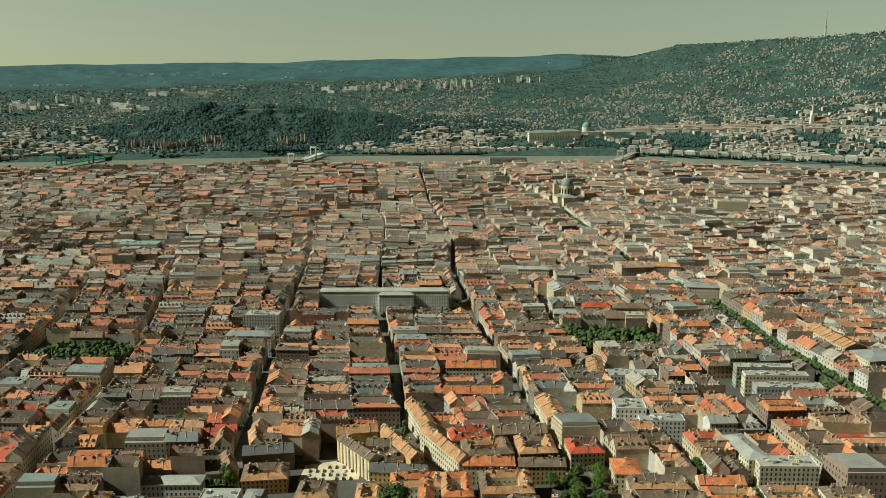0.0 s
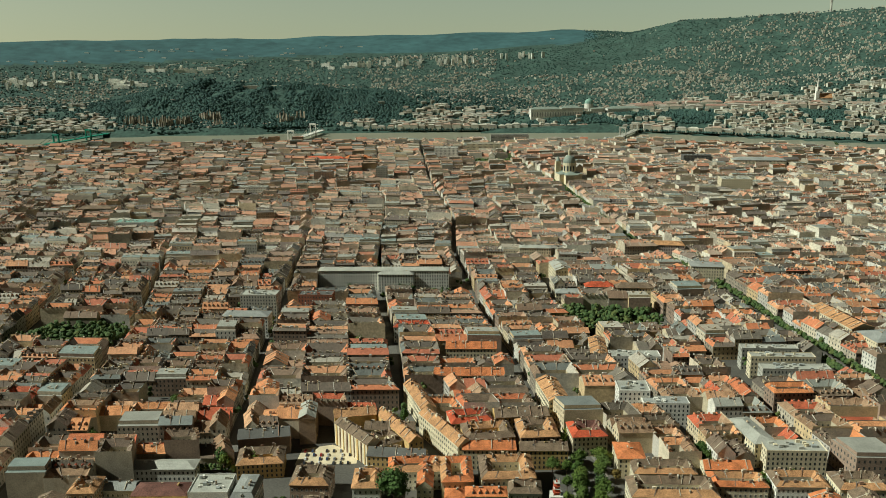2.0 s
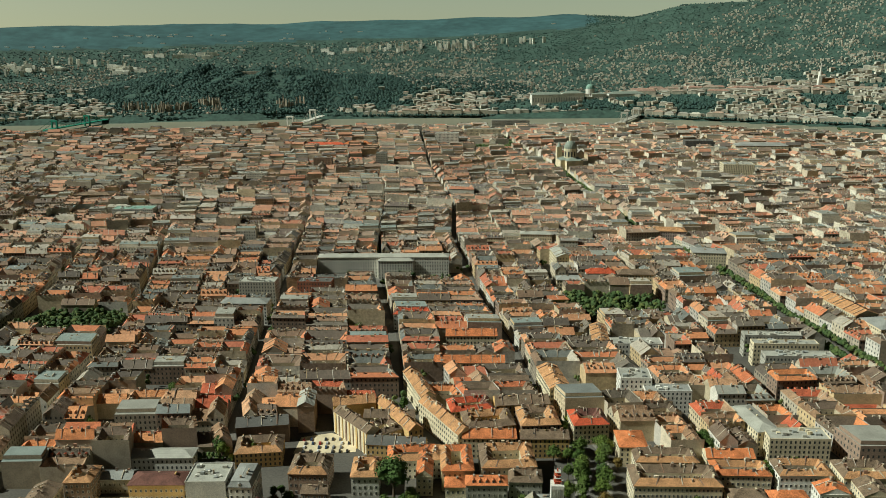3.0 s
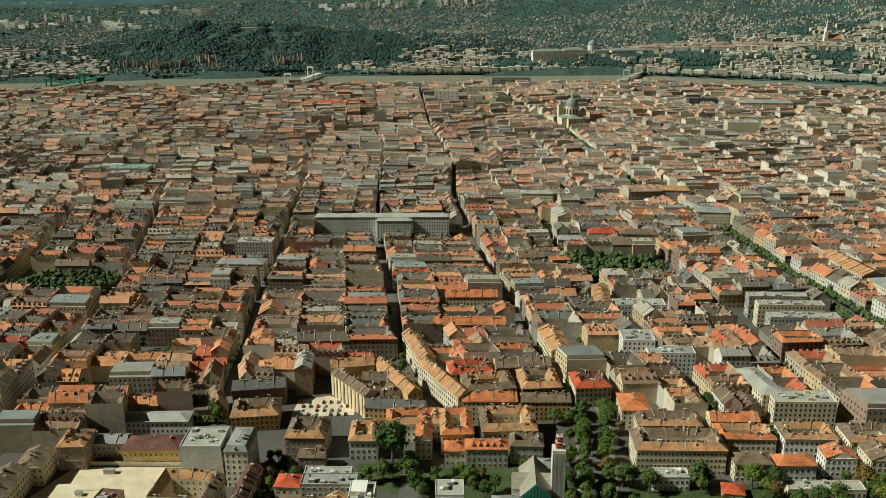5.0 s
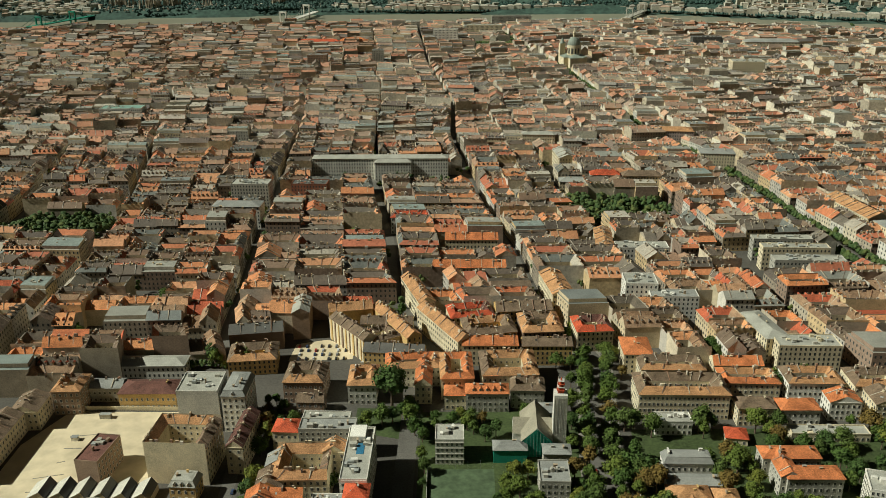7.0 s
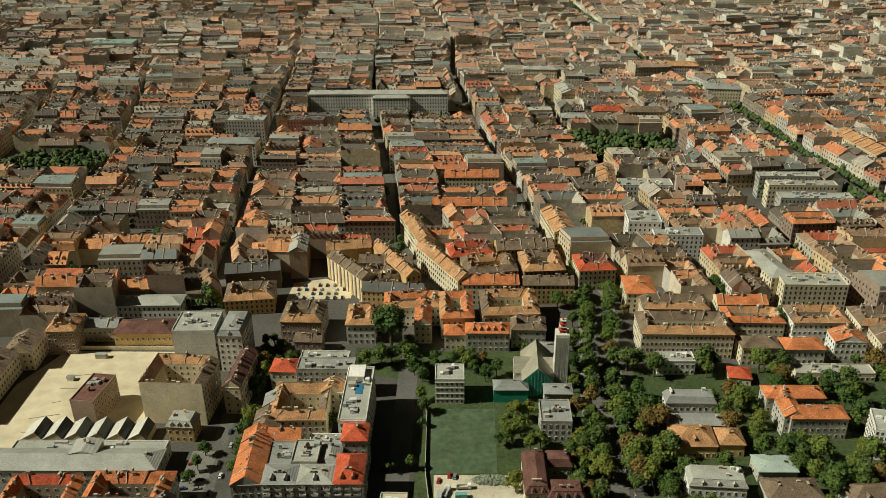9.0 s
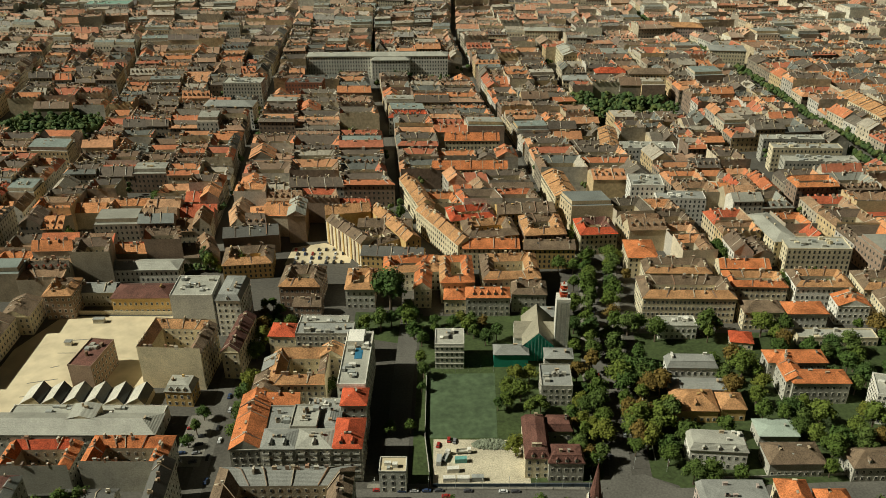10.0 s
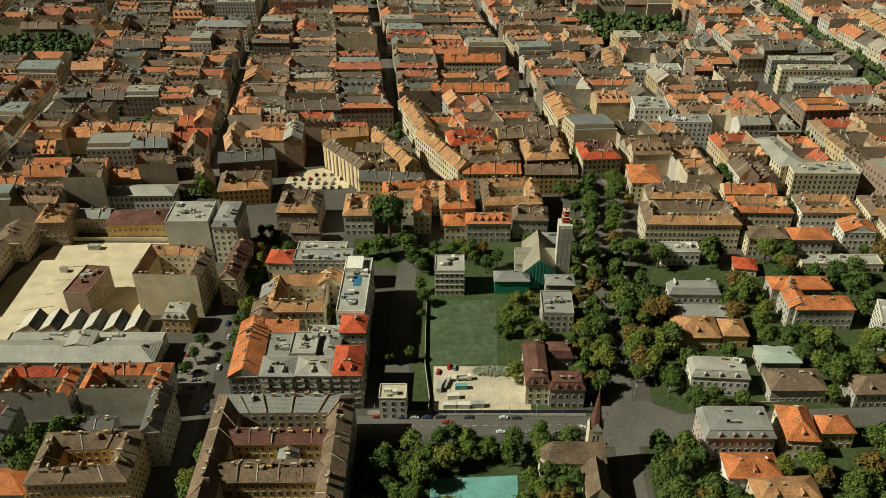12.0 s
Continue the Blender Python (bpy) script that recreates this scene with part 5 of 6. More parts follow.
def scaffold_church():
    root = tagged(new("church"), "church under repair, wrapped in white and green scaffold netting", "church")
    root.location, root.rotation_euler = (56, 500, 0), (0, 0, radians(-3))
    g, r = Geo(), Geo()
    gable_block(g, r, [(-9, -16), (9, -16), (9, 16), (-9, 16)], 11, 9, 1)
    part("nave", g, NET_WHITE, root)
    part("roof", r, TAN_SHEET, root)
    g, r = Geo(), Geo()
    gable_block(g, r, [(-14, -6), (14, -6), (14, 8), (-14, 8)], 10, 7, 0)
    part("transept", g, NET_WHITE, root)
    part("roof", r, TAN_SHEET, root)
    g = Geo()
    g.face([(-9.2, -16.3, 0), (9.2, -16.3, 0), (9.2, -16.3, 11), (0, -16.3, 19.6), (-9.2, -16.3, 11)])
    part("scaffold_net", g, NET_GREEN, root, "green netting over the gable")
    g = Geo()
    g.box(14, -4, 0, 8.5, 8.5, 38, top=0.94)
    tower = part("tower", g, NET_WHITE, root, "tower sheathed in white netting")
    for k in range(9):
        g = Geo()
        g.box(10.3 + k * 0.92, -8.18 + 0.05 * (k % 2), 0, 0.16 + 0.1 * (k * 5 % 3), 0.3, 36.5, top=0.8)
        part("sheet_fold", g, NET_WHITE if k % 3 else METAL, tower)
    for k in range(9):
        g = Geo()
        g.box(-8 + k * 2.0, -16.5, 0, 0.12, 0.12, 19 - abs(k - 4) * 2.0)
        part("scaffold_pole", g, METAL, root)
    for k in range(5):
        g = Geo()
        g.box(14, -4, 38 + k * 2.0, 5.0 - 0.3 * k, 5.0 - 0.3 * k, 0.25)
        for sx in (-1, 1):
            for sy in (-1, 1):
                g.box(14 + sx * (2.3 - 0.15 * k), -4 + sy * (2.3 - 0.15 * k), 38 + k * 2.0, 0.2, 0.2, 2.0)
        part("scaffold_bay", g, RED if k % 2 else NET_WHITE, tower)
    g = Geo()
    cone(g, 4, 2.6, 38, 48, 14, -4, 0.4, 0.785)
    part("spire", g, RED, tower)


sawtooth()
brick_church()
scaffold_church()


# ---------------------------------------------------------------- trees
def blob(geo, x, y, z, rx, rz, rnd, m=None):
    """A rough clump of leaves: an uneven little ball."""
    t = (1 + 5 ** 0.5) / 2
    base = [(-1, t, 0), (1, t, 0), (-1, -t, 0), (1, -t, 0), (0, -1, t), (0, 1, t), (0, -1, -t), (0, 1, -t), (t, 0, -1), (t, 0, 1), (-t, 0, -1), (-t, 0, 1)]
    n = len(geo.v)
    for a, b, c in base:
        k = rnd.uniform(0.36, 0.64)
        geo.v.append((x + a * k * rx, y + b * k * rx, z + c * k * rz))
    for f in ((0, 11, 5), (0, 5, 1), (0, 1, 7), (0, 7, 10), (0, 10, 11), (1, 5, 9), (5, 11, 4), (11, 10, 2), (10, 7, 6), (7, 1, 8), (3, 9, 4), (3, 4, 2), (3, 2, 6), (3, 6, 8), (3, 8, 9),
              (4, 9, 5), (2, 4, 11), (6, 2, 10), (8, 6, 7), (9, 8, 1)):
        geo.f.append(tuple(n + i for i in f))
        geo.s.append(0)


def tree_meshes(seed, height, radius):
    """Trunk with limbs, and a crown of uneven lobes covered with single leaf sprays."""
    rnd = random.Random(seed)
    trunk, crown, lobes = Geo(), Geo(), []
    cone(trunk, 7, radius * 0.075, 0, height * 0.55, 0, 0, radius * 0.04)
    for i in range(13):
        a = i * 2.4 + rnd.uniform(-0.5, 0.5)
        r = radius * rnd.uniform(0.18, 0.72)
        lobes.append((r * math.cos(a), r * math.sin(a), height * (0.86 - 0.42 * (r / radius) ** 1.5 - rnd.uniform(0, 0.16)), radius * rnd.uniform(0.24, 0.44)))
    lobes += [(rnd.uniform(-0.6, 0.6), rnd.uniform(-0.6, 0.6), height * 0.84, radius * 0.42), (0, 0, height * 0.58, radius * 0.5)]
    for x, y, z, r in lobes:
        trunk.face([(0.14, 0, height * 0.3), (x, y, z), (-0.14, 0.1, height * 0.34)])
        blob(crown, x, y, z, r * 0.66, r * 0.62, rnd)
        for _ in range(int(34 + 30 * r)):
            d = Vector((rnd.gauss(0, 1), rnd.gauss(0, 1), rnd.gauss(0.3, 1))).normalized()
            c = Vector((x, y, z)) + d * r * rnd.uniform(0.66, 1.2)
            u = d.orthogonal().normalized()
            u.rotate(Matrix.Rotation(rnd.uniform(0, 6.28), 3, d))
            tilt = (d + Vector((rnd.uniform(-0.8, 0.8), rnd.uniform(-0.8, 0.8), rnd.uniform(-0.4, 0.8)))).normalized()
            v = tilt.cross(u).normalized()
            k = rnd.uniform(0.18, 0.46)
            crown.face([c - u * k - v * k * 0.7, c + u * k * 0.9 - v * k * 0.5, c + u * k * 0.6 + v * k, c - u * k * 0.7 + v * k * 0.8])
    return trunk.mesh("trunk", M_BARK), crown.mesh("crown", M_LEAF)


TREES = [tree_meshes(20 + i, 12.0, 4.6 + 0.5 * (i % 3)) for i in range(6)]
planted = []


def tree(x, y, k=1.0, z=0.0, label="full green broadleaf tree in summer leaf"):
    trunk, crown = TREES[len(planted) % 6]
    planted.append((x, y))
    root = tagged(new("tree"), label, "tree", "city trees")
    root.location, root.rotation_euler, root.scale = (x, y, z), (0, 0, (len(planted) * 2.4) % 6.28), (k, k, k)
    for name, me in (("trunk", trunk), ("crown", crown)):
        new(name, me).parent = root


def grove(n, x0, y0, x1, y1, k0, k1, seed, gap=4.5, clear=()):
    """Up to n trees in a field, clear of houses and roads."""
    rnd = random.Random(seed)
    for _ in range(n * 6):
        x, y = rnd.uniform(x0, x1), rnd.uniform(y0, y1)
        if any(a + 2.5 < x < c - 2.5 and b - 3.0 < y < d - 3.0 for a, b, c, d in TAKEN) or any(math.hypot(x - a, y - b) < gap for a, b in planted):
            continue
        if any(a < x < c and b < y < d for a, b, c, d in clear):
            continue
        tree(x, y, rnd.uniform(k0, k1))
        n -= 1
        if n == 0:
            return


ROADS = ((74, 352, 114, 392), (72, 300, 91, 356), (-120, 366, 320, 379), (-10, 414, 30, 474), (-6, 380, 34, 415), (-8, 316, 33, 342))
for i in range(17):
    y = 396 + i * 12.5
    x = lerp(y, [(b, a) for a, b in FASOR])
    tree(x - 9.5 + (i * 7 % 5) * 0.7, y, 1.08 + 0.10 * (i * 3 % 5))
    if i % 2:
        tree(x - 17, y + 4, 1.0 + 0.1 * (i % 3))
    tree(x + 9.0 - (i * 5 % 4) * 0.7, y + 5, 1.02 + 0.11 * (i * 2 % 5))
for x, y, k in ((-74, 447, 1.15), (-66, 449, 1.3), (-70, 441, 1.0), (-178, 360, 1.1), (-187, 356, 1.1), (-35, 540, 2.6), (-22, 516, 1.5), (-40, 517, 1.4), (-112, 508, 1.0), (-109, 497, 1.1), (-112, 486, 0.9), (-109, 456, 0.95), (-110, 443, 1.0), (-108, 428, 1.0), (-107, 412, 0.9),
                (-108, 346, 1.0), (-110, 332, 0.95), (-108, 322, 1.0), (-170, 603, 1.0), (-166, 596, 0.9), (-145, 603, 0.8), (-18, 419, 0.85), (-29, 419, 0.8), (-12, 468, 0.9), (-14, 480, 0.95), (-13, 455, 0.6),
                (36, 402, 1.1), (29, 438, 0.8), (35, 452, 1.0), (42, 446, 1.2), (40, 460, 1.25), (48, 462, 1.1), (34, 440, 0.9), (46, 432, 1.1), (52, 436, 1.0), (25, 500, 1.0), (32, 505, 1.1), (18, 508, 0.9), (-14, 500, 0.9), (-6, 512, 0.8), (24, 520, 0.8),
                (100, 640, 1.2), (92, 628, 1.2), (116, 606, 1.1), (122, 600, 1.0), (84, 606, 1.2), (80, 590, 1.1), (118, 590, 1.2), (124, 574, 1.0), (-70, 466, 0.9), (-64, 462, 0.8), (-180, 366, 0.9), (-172, 368, 0.8), (-185, 340, 1.1), (-195, 350, 1.1), (-205, 340, 1.1),
                (-130, 432, 0.6), (-131, 420, 0.65), (-133, 410, 0.55)):
    tree(x, y, k * (1.35 if x < -104 else 1.0))
grove(16, 93, 312, 130, 353, 1.0, 1.5, 4, 5.0, ROADS)
grove(146, 93, 300, 268, 516, 1.0, 1.6, 5, 5.0, ROADS)
grove(44, -36, 312, 64, 361, 1.0, 1.3, 6, 5.0, ROADS)
grove(12, 66, 385, 82, 450, 0.8, 1.1, 8, 5.0, ROADS)
grove(10, 255, 500, 300, 530, 0.8, 1.1, 12, 5.5)


# ---------------------------------------------------------------- cars
def car_meshes():
    body, glass, wheel = Geo(), Geo(), Geo()
    body.box(0, 0, 0.28, 4.3, 1.75, 0.62, top=0.97)
    body.box(-0.15, 0, 0.9, 2.3, 1.5, 0.52, top=0.82)
    glass.box(-0.15, 0, 0.93, 2.42, 1.54, 0.36, top=0.86)
    cone(wheel, 10, 0.32, -0.1, 0.1, r1=0.32)
    return body.mesh("body", M_CAR), glass.mesh("glazing", M_GLASS), wheel.mesh("wheel", DARK)


M_CAR = mat("car_paint", [(0.6, 0.6, 0.58), (0.03, 0.03, 0.035), (0.2, 0.2, 0.2), (0.06, 0.06, 0.065), (0.30, 0.03, 0.025), (0.4, 0.4, 0.4), (0.04, 0.06, 0.12), (0.02, 0.02, 0.022)], rough=0.3, bump=0.0, stain=0.08)
CAR = car_meshes()


def car(x, y, turn, label="parked passenger car on the asphalt"):
    root = tagged(new("car"), label, "car", "parked cars")
    root.location, root.rotation_euler = (x, y, 0.1), (0, 0, radians(turn))
    new("body", CAR[0]).parent = root
    new("glazing", CAR[1]).parent = root
    for sx in (-1.3, 1.3):
        for sy in (-0.8, 0.8):
            w = new("wheel", CAR[2])
            w.parent, w.location, w.rotation_euler = root, (sx, sy, 0.32), (radians(90), 0, 0)


for x, y in ((-33, 378), (-21, 377.5), (-15, 377.5), (-9, 377.5), (-3, 377.6), (0.4, 373.8), (11, 377.2), (28, 376.6), (34, 376.6), (26, 367.2), (33, 367.2), (40, 367), (46, 366.9), (53, 366.4), (59, 366.2), (64.5, 369.6), (65, 365.8)):
    car(x, y, 0)
for i in range(9):
    car(-135.5 + (i % 2) * 7.5, 399 + (i // 2) * 6.5, 12)
for i, (x, y) in enumerate(((-121, 402), (-118, 415), (-121, 425), (-118, 440), (-121, 452), (-118, 385))):
    car(x, y, 90)
for r in range(4):
    for i in range(7):
        if (r * 7 + i) % 5 != 3:
            car(-108 + i * 5.6 - (r == 3) * 2, 606.5 + r * 6.4, 90 + (i * 3 % 4))
for i in range(12):
    y = 400 + i * 17
    car(lerp(y, [(b, a) for a, b in FASOR]) + (4.2 if i % 2 else -4.2), y, 88)


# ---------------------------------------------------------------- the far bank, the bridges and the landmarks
# far-bank wall, tile and crest colours are greyed to stand for distance haze
M_FAR_WALL = mat("haze_greyed_plaster", [(0.447, 0.421, 0.320), (0.516, 0.490, 0.377), (0.361, 0.327, 0.246), (0.568, 0.542, 0.435), (0.310, 0.284, 0.213)], rand="island", scale=0.02, fine=0.15)
M_FAR_TILE = mat("haze_greyed_tile", [(0.33, 0.28, 0.21), (0.30, 0.28, 0.23), (0.34, 0.24, 0.17), (0.34, 0.34, 0.28), (0.46, 0.43, 0.34)], rand="island", scale=0.03, fine=0.2)
M_CREST = mat("haze_dulled_crest_tile", [(0.32, 0.20, 0.145), (0.30, 0.24, 0.18), (0.34, 0.22, 0.155), (0.28, 0.19, 0.14), (0.33, 0.29, 0.23)], rand="island", scale=0.03, fine=0.2)
# concrete made extra pale in place of the haze before the slab blocks
M_PANEL = mat("haze_paled_concrete", [(0.80, 0.77, 0.64), (0.72, 0.70, 0.58), (0.82, 0.80, 0.68)], rand="island", scale=0.03, fine=0.2)
# both hill foliages are coloured bluish teal to imitate haze over the river
M_WOOD_CLUMP = mat("haze_tinted_hill_foliage", [(0.040, 0.078, 0.064), (0.053, 0.092, 0.070), (0.044, 0.082, 0.064), (0.034, 0.068, 0.057)], rand="island", scale=0.02, fine=0.2, bump=0.0)
M_CLUMP = mat("haze_tinted_foliage", [(0.046, 0.084, 0.070), (0.056, 0.094, 0.074), (0.042, 0.078, 0.066), (0.038, 0.074, 0.063), (0.062, 0.098, 0.076)], rand="island", scale=0.02, fine=0.2, bump=0.0)
M_GROVE = mat("grove_foliage", [(0.055, 0.088, 0.024), (0.08, 0.11, 0.03), (0.045, 0.075, 0.022), (0.065, 0.095, 0.028), (0.095, 0.115, 0.03)], rand="island", scale=0.1, fine=0.8, bump=0.3)
M_ROCK = mat("pale_cliff", [(0.34, 0.29, 0.21), (0.30, 0.26, 0.19)], scale=0.06, fine=0.3, stain=0.5)


def hill_house(wall, roof, x, y, w, d, h, rise, a, z=None):
    z = hill(x, y) - 1.5 if z is None else z
    c, s = math.cos(a), math.sin(a)
    q = [(x + c * i * w / 2 - s * j * d / 2, y + s * i * w / 2 + c * j * d / 2) for i, j in ((-1, -1), (1, -1), (1, 1), (-1, 1))]
    wall.box(x, y, z, w, d, h + 1.5, a)
    g = hip_roof(q, z + h + 1.5, rise, 0.4)
    n = len(roof.v)
    roof.v += g.v
    roof.f += [tuple(n + i for i in f) for f in g.f]
    roof.s += g.s


def far_bank():
    rnd = random.Random(31)
    wall, roof, clump, panel, woods, crest = Geo(), Geo(), Geo(), Geo(), Geo(), Geo()
    # houses: dense by the water, thinning up the slopes
    for _ in range(80000):
        b, y = rnd.uniform(-0.62, 0.66), rnd.uniform(2450, 4600)
        x = b * y
        if y < lerp(x, BANK) + WIDE + 22:
            continue
        g = math.hypot((x + 720) / 620, (y - 3230) / 270)
        dens = lerp(y, [(2500, 0.9), (2950, 0.9), (3300, 0.6), (3800, 0.42), (4300, 0.30), (4600, 0.12)])
        if b < -0.1:
            dens *= 0.75 if y < 3700 else 0.25
        if b > 0.2 and y > 3500:
            dens *= 1.15
        if math.hypot(x, y) > 4280 and b < 0.17:
            continue
        if 0.06 < b < 0.42 and y > 3760 + 1600 * max(0, b - 0.17):
            dens *= 0.03
        if g < 1.0:
            dens *= 0.03
        if noise.noise((x / 150, y / 110, 3)) > 0.12:
            dens *= 0.15
        if 160 < x < 1000 and 2925 < y < 3070 or noise.noise((x / 90, y / 70, 5)) > 0.25 and y < 3300:
            dens *= 0.12
        if rnd.random() > dens * (0.42 if y < 3250 else 0.95):
            continue
        big = y < 3250 and (b > -0.12 or x < -1120)
        w, d, h = (rnd.uniform(12, 26), rnd.uniform(9, 12), rnd.uniform(8, 14)) if big else (rnd.uniform(3.2, 7) * rnd.choice((0.7, 1, 1, 1.6)), rnd.uniform(3, 5.5), rnd.uniform(3, 5.5))
        hill_house(wall, roof, x, y, w, d, h, rnd.uniform(1.0, 2.4), rnd.uniform(-0.5, 0.5))
    # trees
    for _ in range(52000):
        b, y = rnd.uniform(-0.62, 0.66), rnd.uniform(2450, 4700)
        x = b * y
        if y < lerp(x, BANK) + WIDE + 8:
            continue
        g = math.hypot((x + 720) / 640, (y - 3230) / 290)
        if math.hypot(x, y) > 4300 and b < 0.16:
            continue
        if g > 1.0 and rnd.random() < lerp(y, [(2890, 0.45), (3300, 0.35), (3900, 0.3), (4700, 0.25)]):
            continue
        r = rnd.uniform(3.0, 5.5) if y < 3300 else rnd.uniform(2.0, 4.2)
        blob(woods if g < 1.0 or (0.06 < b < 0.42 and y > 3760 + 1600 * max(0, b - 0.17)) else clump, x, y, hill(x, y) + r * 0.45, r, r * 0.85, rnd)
    # the row of houses along the quay, with trees before it
    x = -1900
    while x < 1750:
        w = rnd.uniform(16, 34)
        y = lerp(x, BANK) + WIDE + rnd.uniform(14, 19)
        if not -1090 < x < -270:
            hill_house(wall, roof, x, y, w, 14, rnd.uniform(12, 20), rnd.uniform(3, 5), 0.2 if x < -1000 else -0.1 if x < 700 else -0.42, 2.5)
        x += w + rnd.choice((1, 1, 2, 9))
    for _ in range(1500):
        x = rnd.uniform(-1900, 1750)
        y = lerp(x, BANK) + WIDE + rnd.uniform(2, 16)
        r = rnd.uniform(3, 5)
        blob(clump, x, y, 5 + r * 0.4, r, r, rnd)
    for _ in range(6800):
        x = rnd.uniform(120, 1750)
        y = 2992 - 0.22 * max(0, x - 700) + rnd.uniform(-95, -18)
        if y > lerp(x, BANK) + WIDE + 16 and noise.noise((x / 120, y / 120, 9)) > -0.2:
            r = rnd.uniform(3.5, 6)
            blob(woods, x, y, hill(x, y) + r * 0.3, r, r, rnd)
    # the long tiled houses of the castle district along the crest
    for row in range(3):
        x = 620 + row * 20
        while x < 1800:
            w = rnd.uniform(26, 74)
            y = 3004 - 0.22 * max(0, x - 700) + row * 34 + rnd.uniform(-5, 5)
            if not 1270 < x + w / 2 < 1390:
                hill_house(wall, crest, x + w / 2, y, w, 13, rnd.uniform(8, 13), rnd.uniform(4, 6), -0.2 + rnd.uniform(-0.06, 0.06))
            x += w + rnd.choice((2, 4, 10, 22))
    # lower woods beside the cliff hill
    for _ in range(2600):
        a, k = rnd.uniform(0, math.tau), math.sqrt(rnd.random())
        x, y = -110 + 480 * k * math.cos(a), 3300 + 210 * k * math.sin(a)
        r = rnd.uniform(3.5, 6.5)
        blob(woods, x, y, hill(x, y) + r * 0.4, r, r * 0.9, rnd)
    # woods on the cliff hill, thick
    for _ in range(9500):
        a, k = rnd.uniform(0, math.tau), math.sqrt(rnd.random())
        x, y = -740 + 640 * k * math.cos(a), 3190 + 285 * k * math.sin(a)
        if y < lerp(x, BANK) + WIDE + 10:
            continue
        r = rnd.uniform(3.8, 7.2)
        blob(woods, x, y, hill(x, y) + r * 0.4, r, r * 0.9, rnd)
    # slabs and towers of flats, in loose estates
    for b0, b1, y0, y1, n, slim in ((-0.50, -0.44, 3560, 3640, 16, 0), (-0.39, -0.34, 3580, 3700, 20, 0), (-0.46, -0.36, 3700, 3780, 12, 1), (-0.34, -0.265, 3900, 3960, 22, 0), (-0.56, -0.48, 3450, 3600, 16, 1), (-0.10, 0.04, 4020, 4120, 46, 1), (-0.16, -0.10, 4000, 4080, 10, 0), (0.06, 0.12, 4080, 4160, 10, 1)):
        for _ in range(n):
            b, y = rnd.uniform(b0, b1), rnd.uniform(y0, y1)
            w, h = (rnd.uniform(7, 13), rnd.uniform(16, 30)) if slim or rnd.random() < 0.25 else (rnd.uniform(22, 52), rnd.uniform(11, 18))
            panel.box(b * y, y, hill(b * y, y) - 2, w, 9, h + 2, rnd.uniform(-0.2, 0.2))
    # low pale sheds and villages out on the plain
    for _ in range(150):
        b, d = rnd.uniform(-0.6, 0.14), rnd.choice((4180, 4260, 4380, 4520)) + rnd.uniform(-25, 25)
        y = d / math.sqrt(1 + b * b)
        if noise.noise((b * 9, d / 60, 4)) > -0.1:
            panel.box(b * y, y, hill(b * y, y) - 2, rnd.uniform(5, 34), 8, rnd.uniform(4, 7), 0.0)
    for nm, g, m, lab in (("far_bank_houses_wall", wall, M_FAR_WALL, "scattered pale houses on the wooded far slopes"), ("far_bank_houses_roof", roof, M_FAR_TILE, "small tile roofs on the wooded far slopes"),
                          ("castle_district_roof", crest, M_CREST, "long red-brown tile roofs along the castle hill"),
                          ("far_trees", clump, M_CLUMP, "dark green woods, tinted with haze, over the far hills"), ("hill_woods", woods, M_WOOD_CLUMP, "dense dark woods over the steep riverside hill"), ("panel_blocks", panel, M_PANEL, "concrete slab blocks on the far plain, paled for haze")):
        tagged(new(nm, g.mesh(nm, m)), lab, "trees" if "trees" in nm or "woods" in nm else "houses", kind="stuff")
    # bare cliffs
    for i in range(24):
        x = rnd.choice((-1060, -960, -880, -800, -560, -480)) + rnd.uniform(-36, 36)
        y = lerp(x, BANK) + WIDE + rnd.uniform(40, 110)
        g = Geo()
        z = hill(x, y)
        for _ in range(7):
            g.box(x + rnd.uniform(-18, 18), y + rnd.uniform(-4, 4), z - 8, rnd.uniform(3, 11), 7, rnd.uniform(16, 40), rnd.uniform(-0.6, 0.6), top=0.4)
        tagged(new("cliff", g.mesh("cliff", M_ROCK)), "pale bare limestone cliff among dark trees", "cliff", "hill cliffs", "structure")


far_bank()


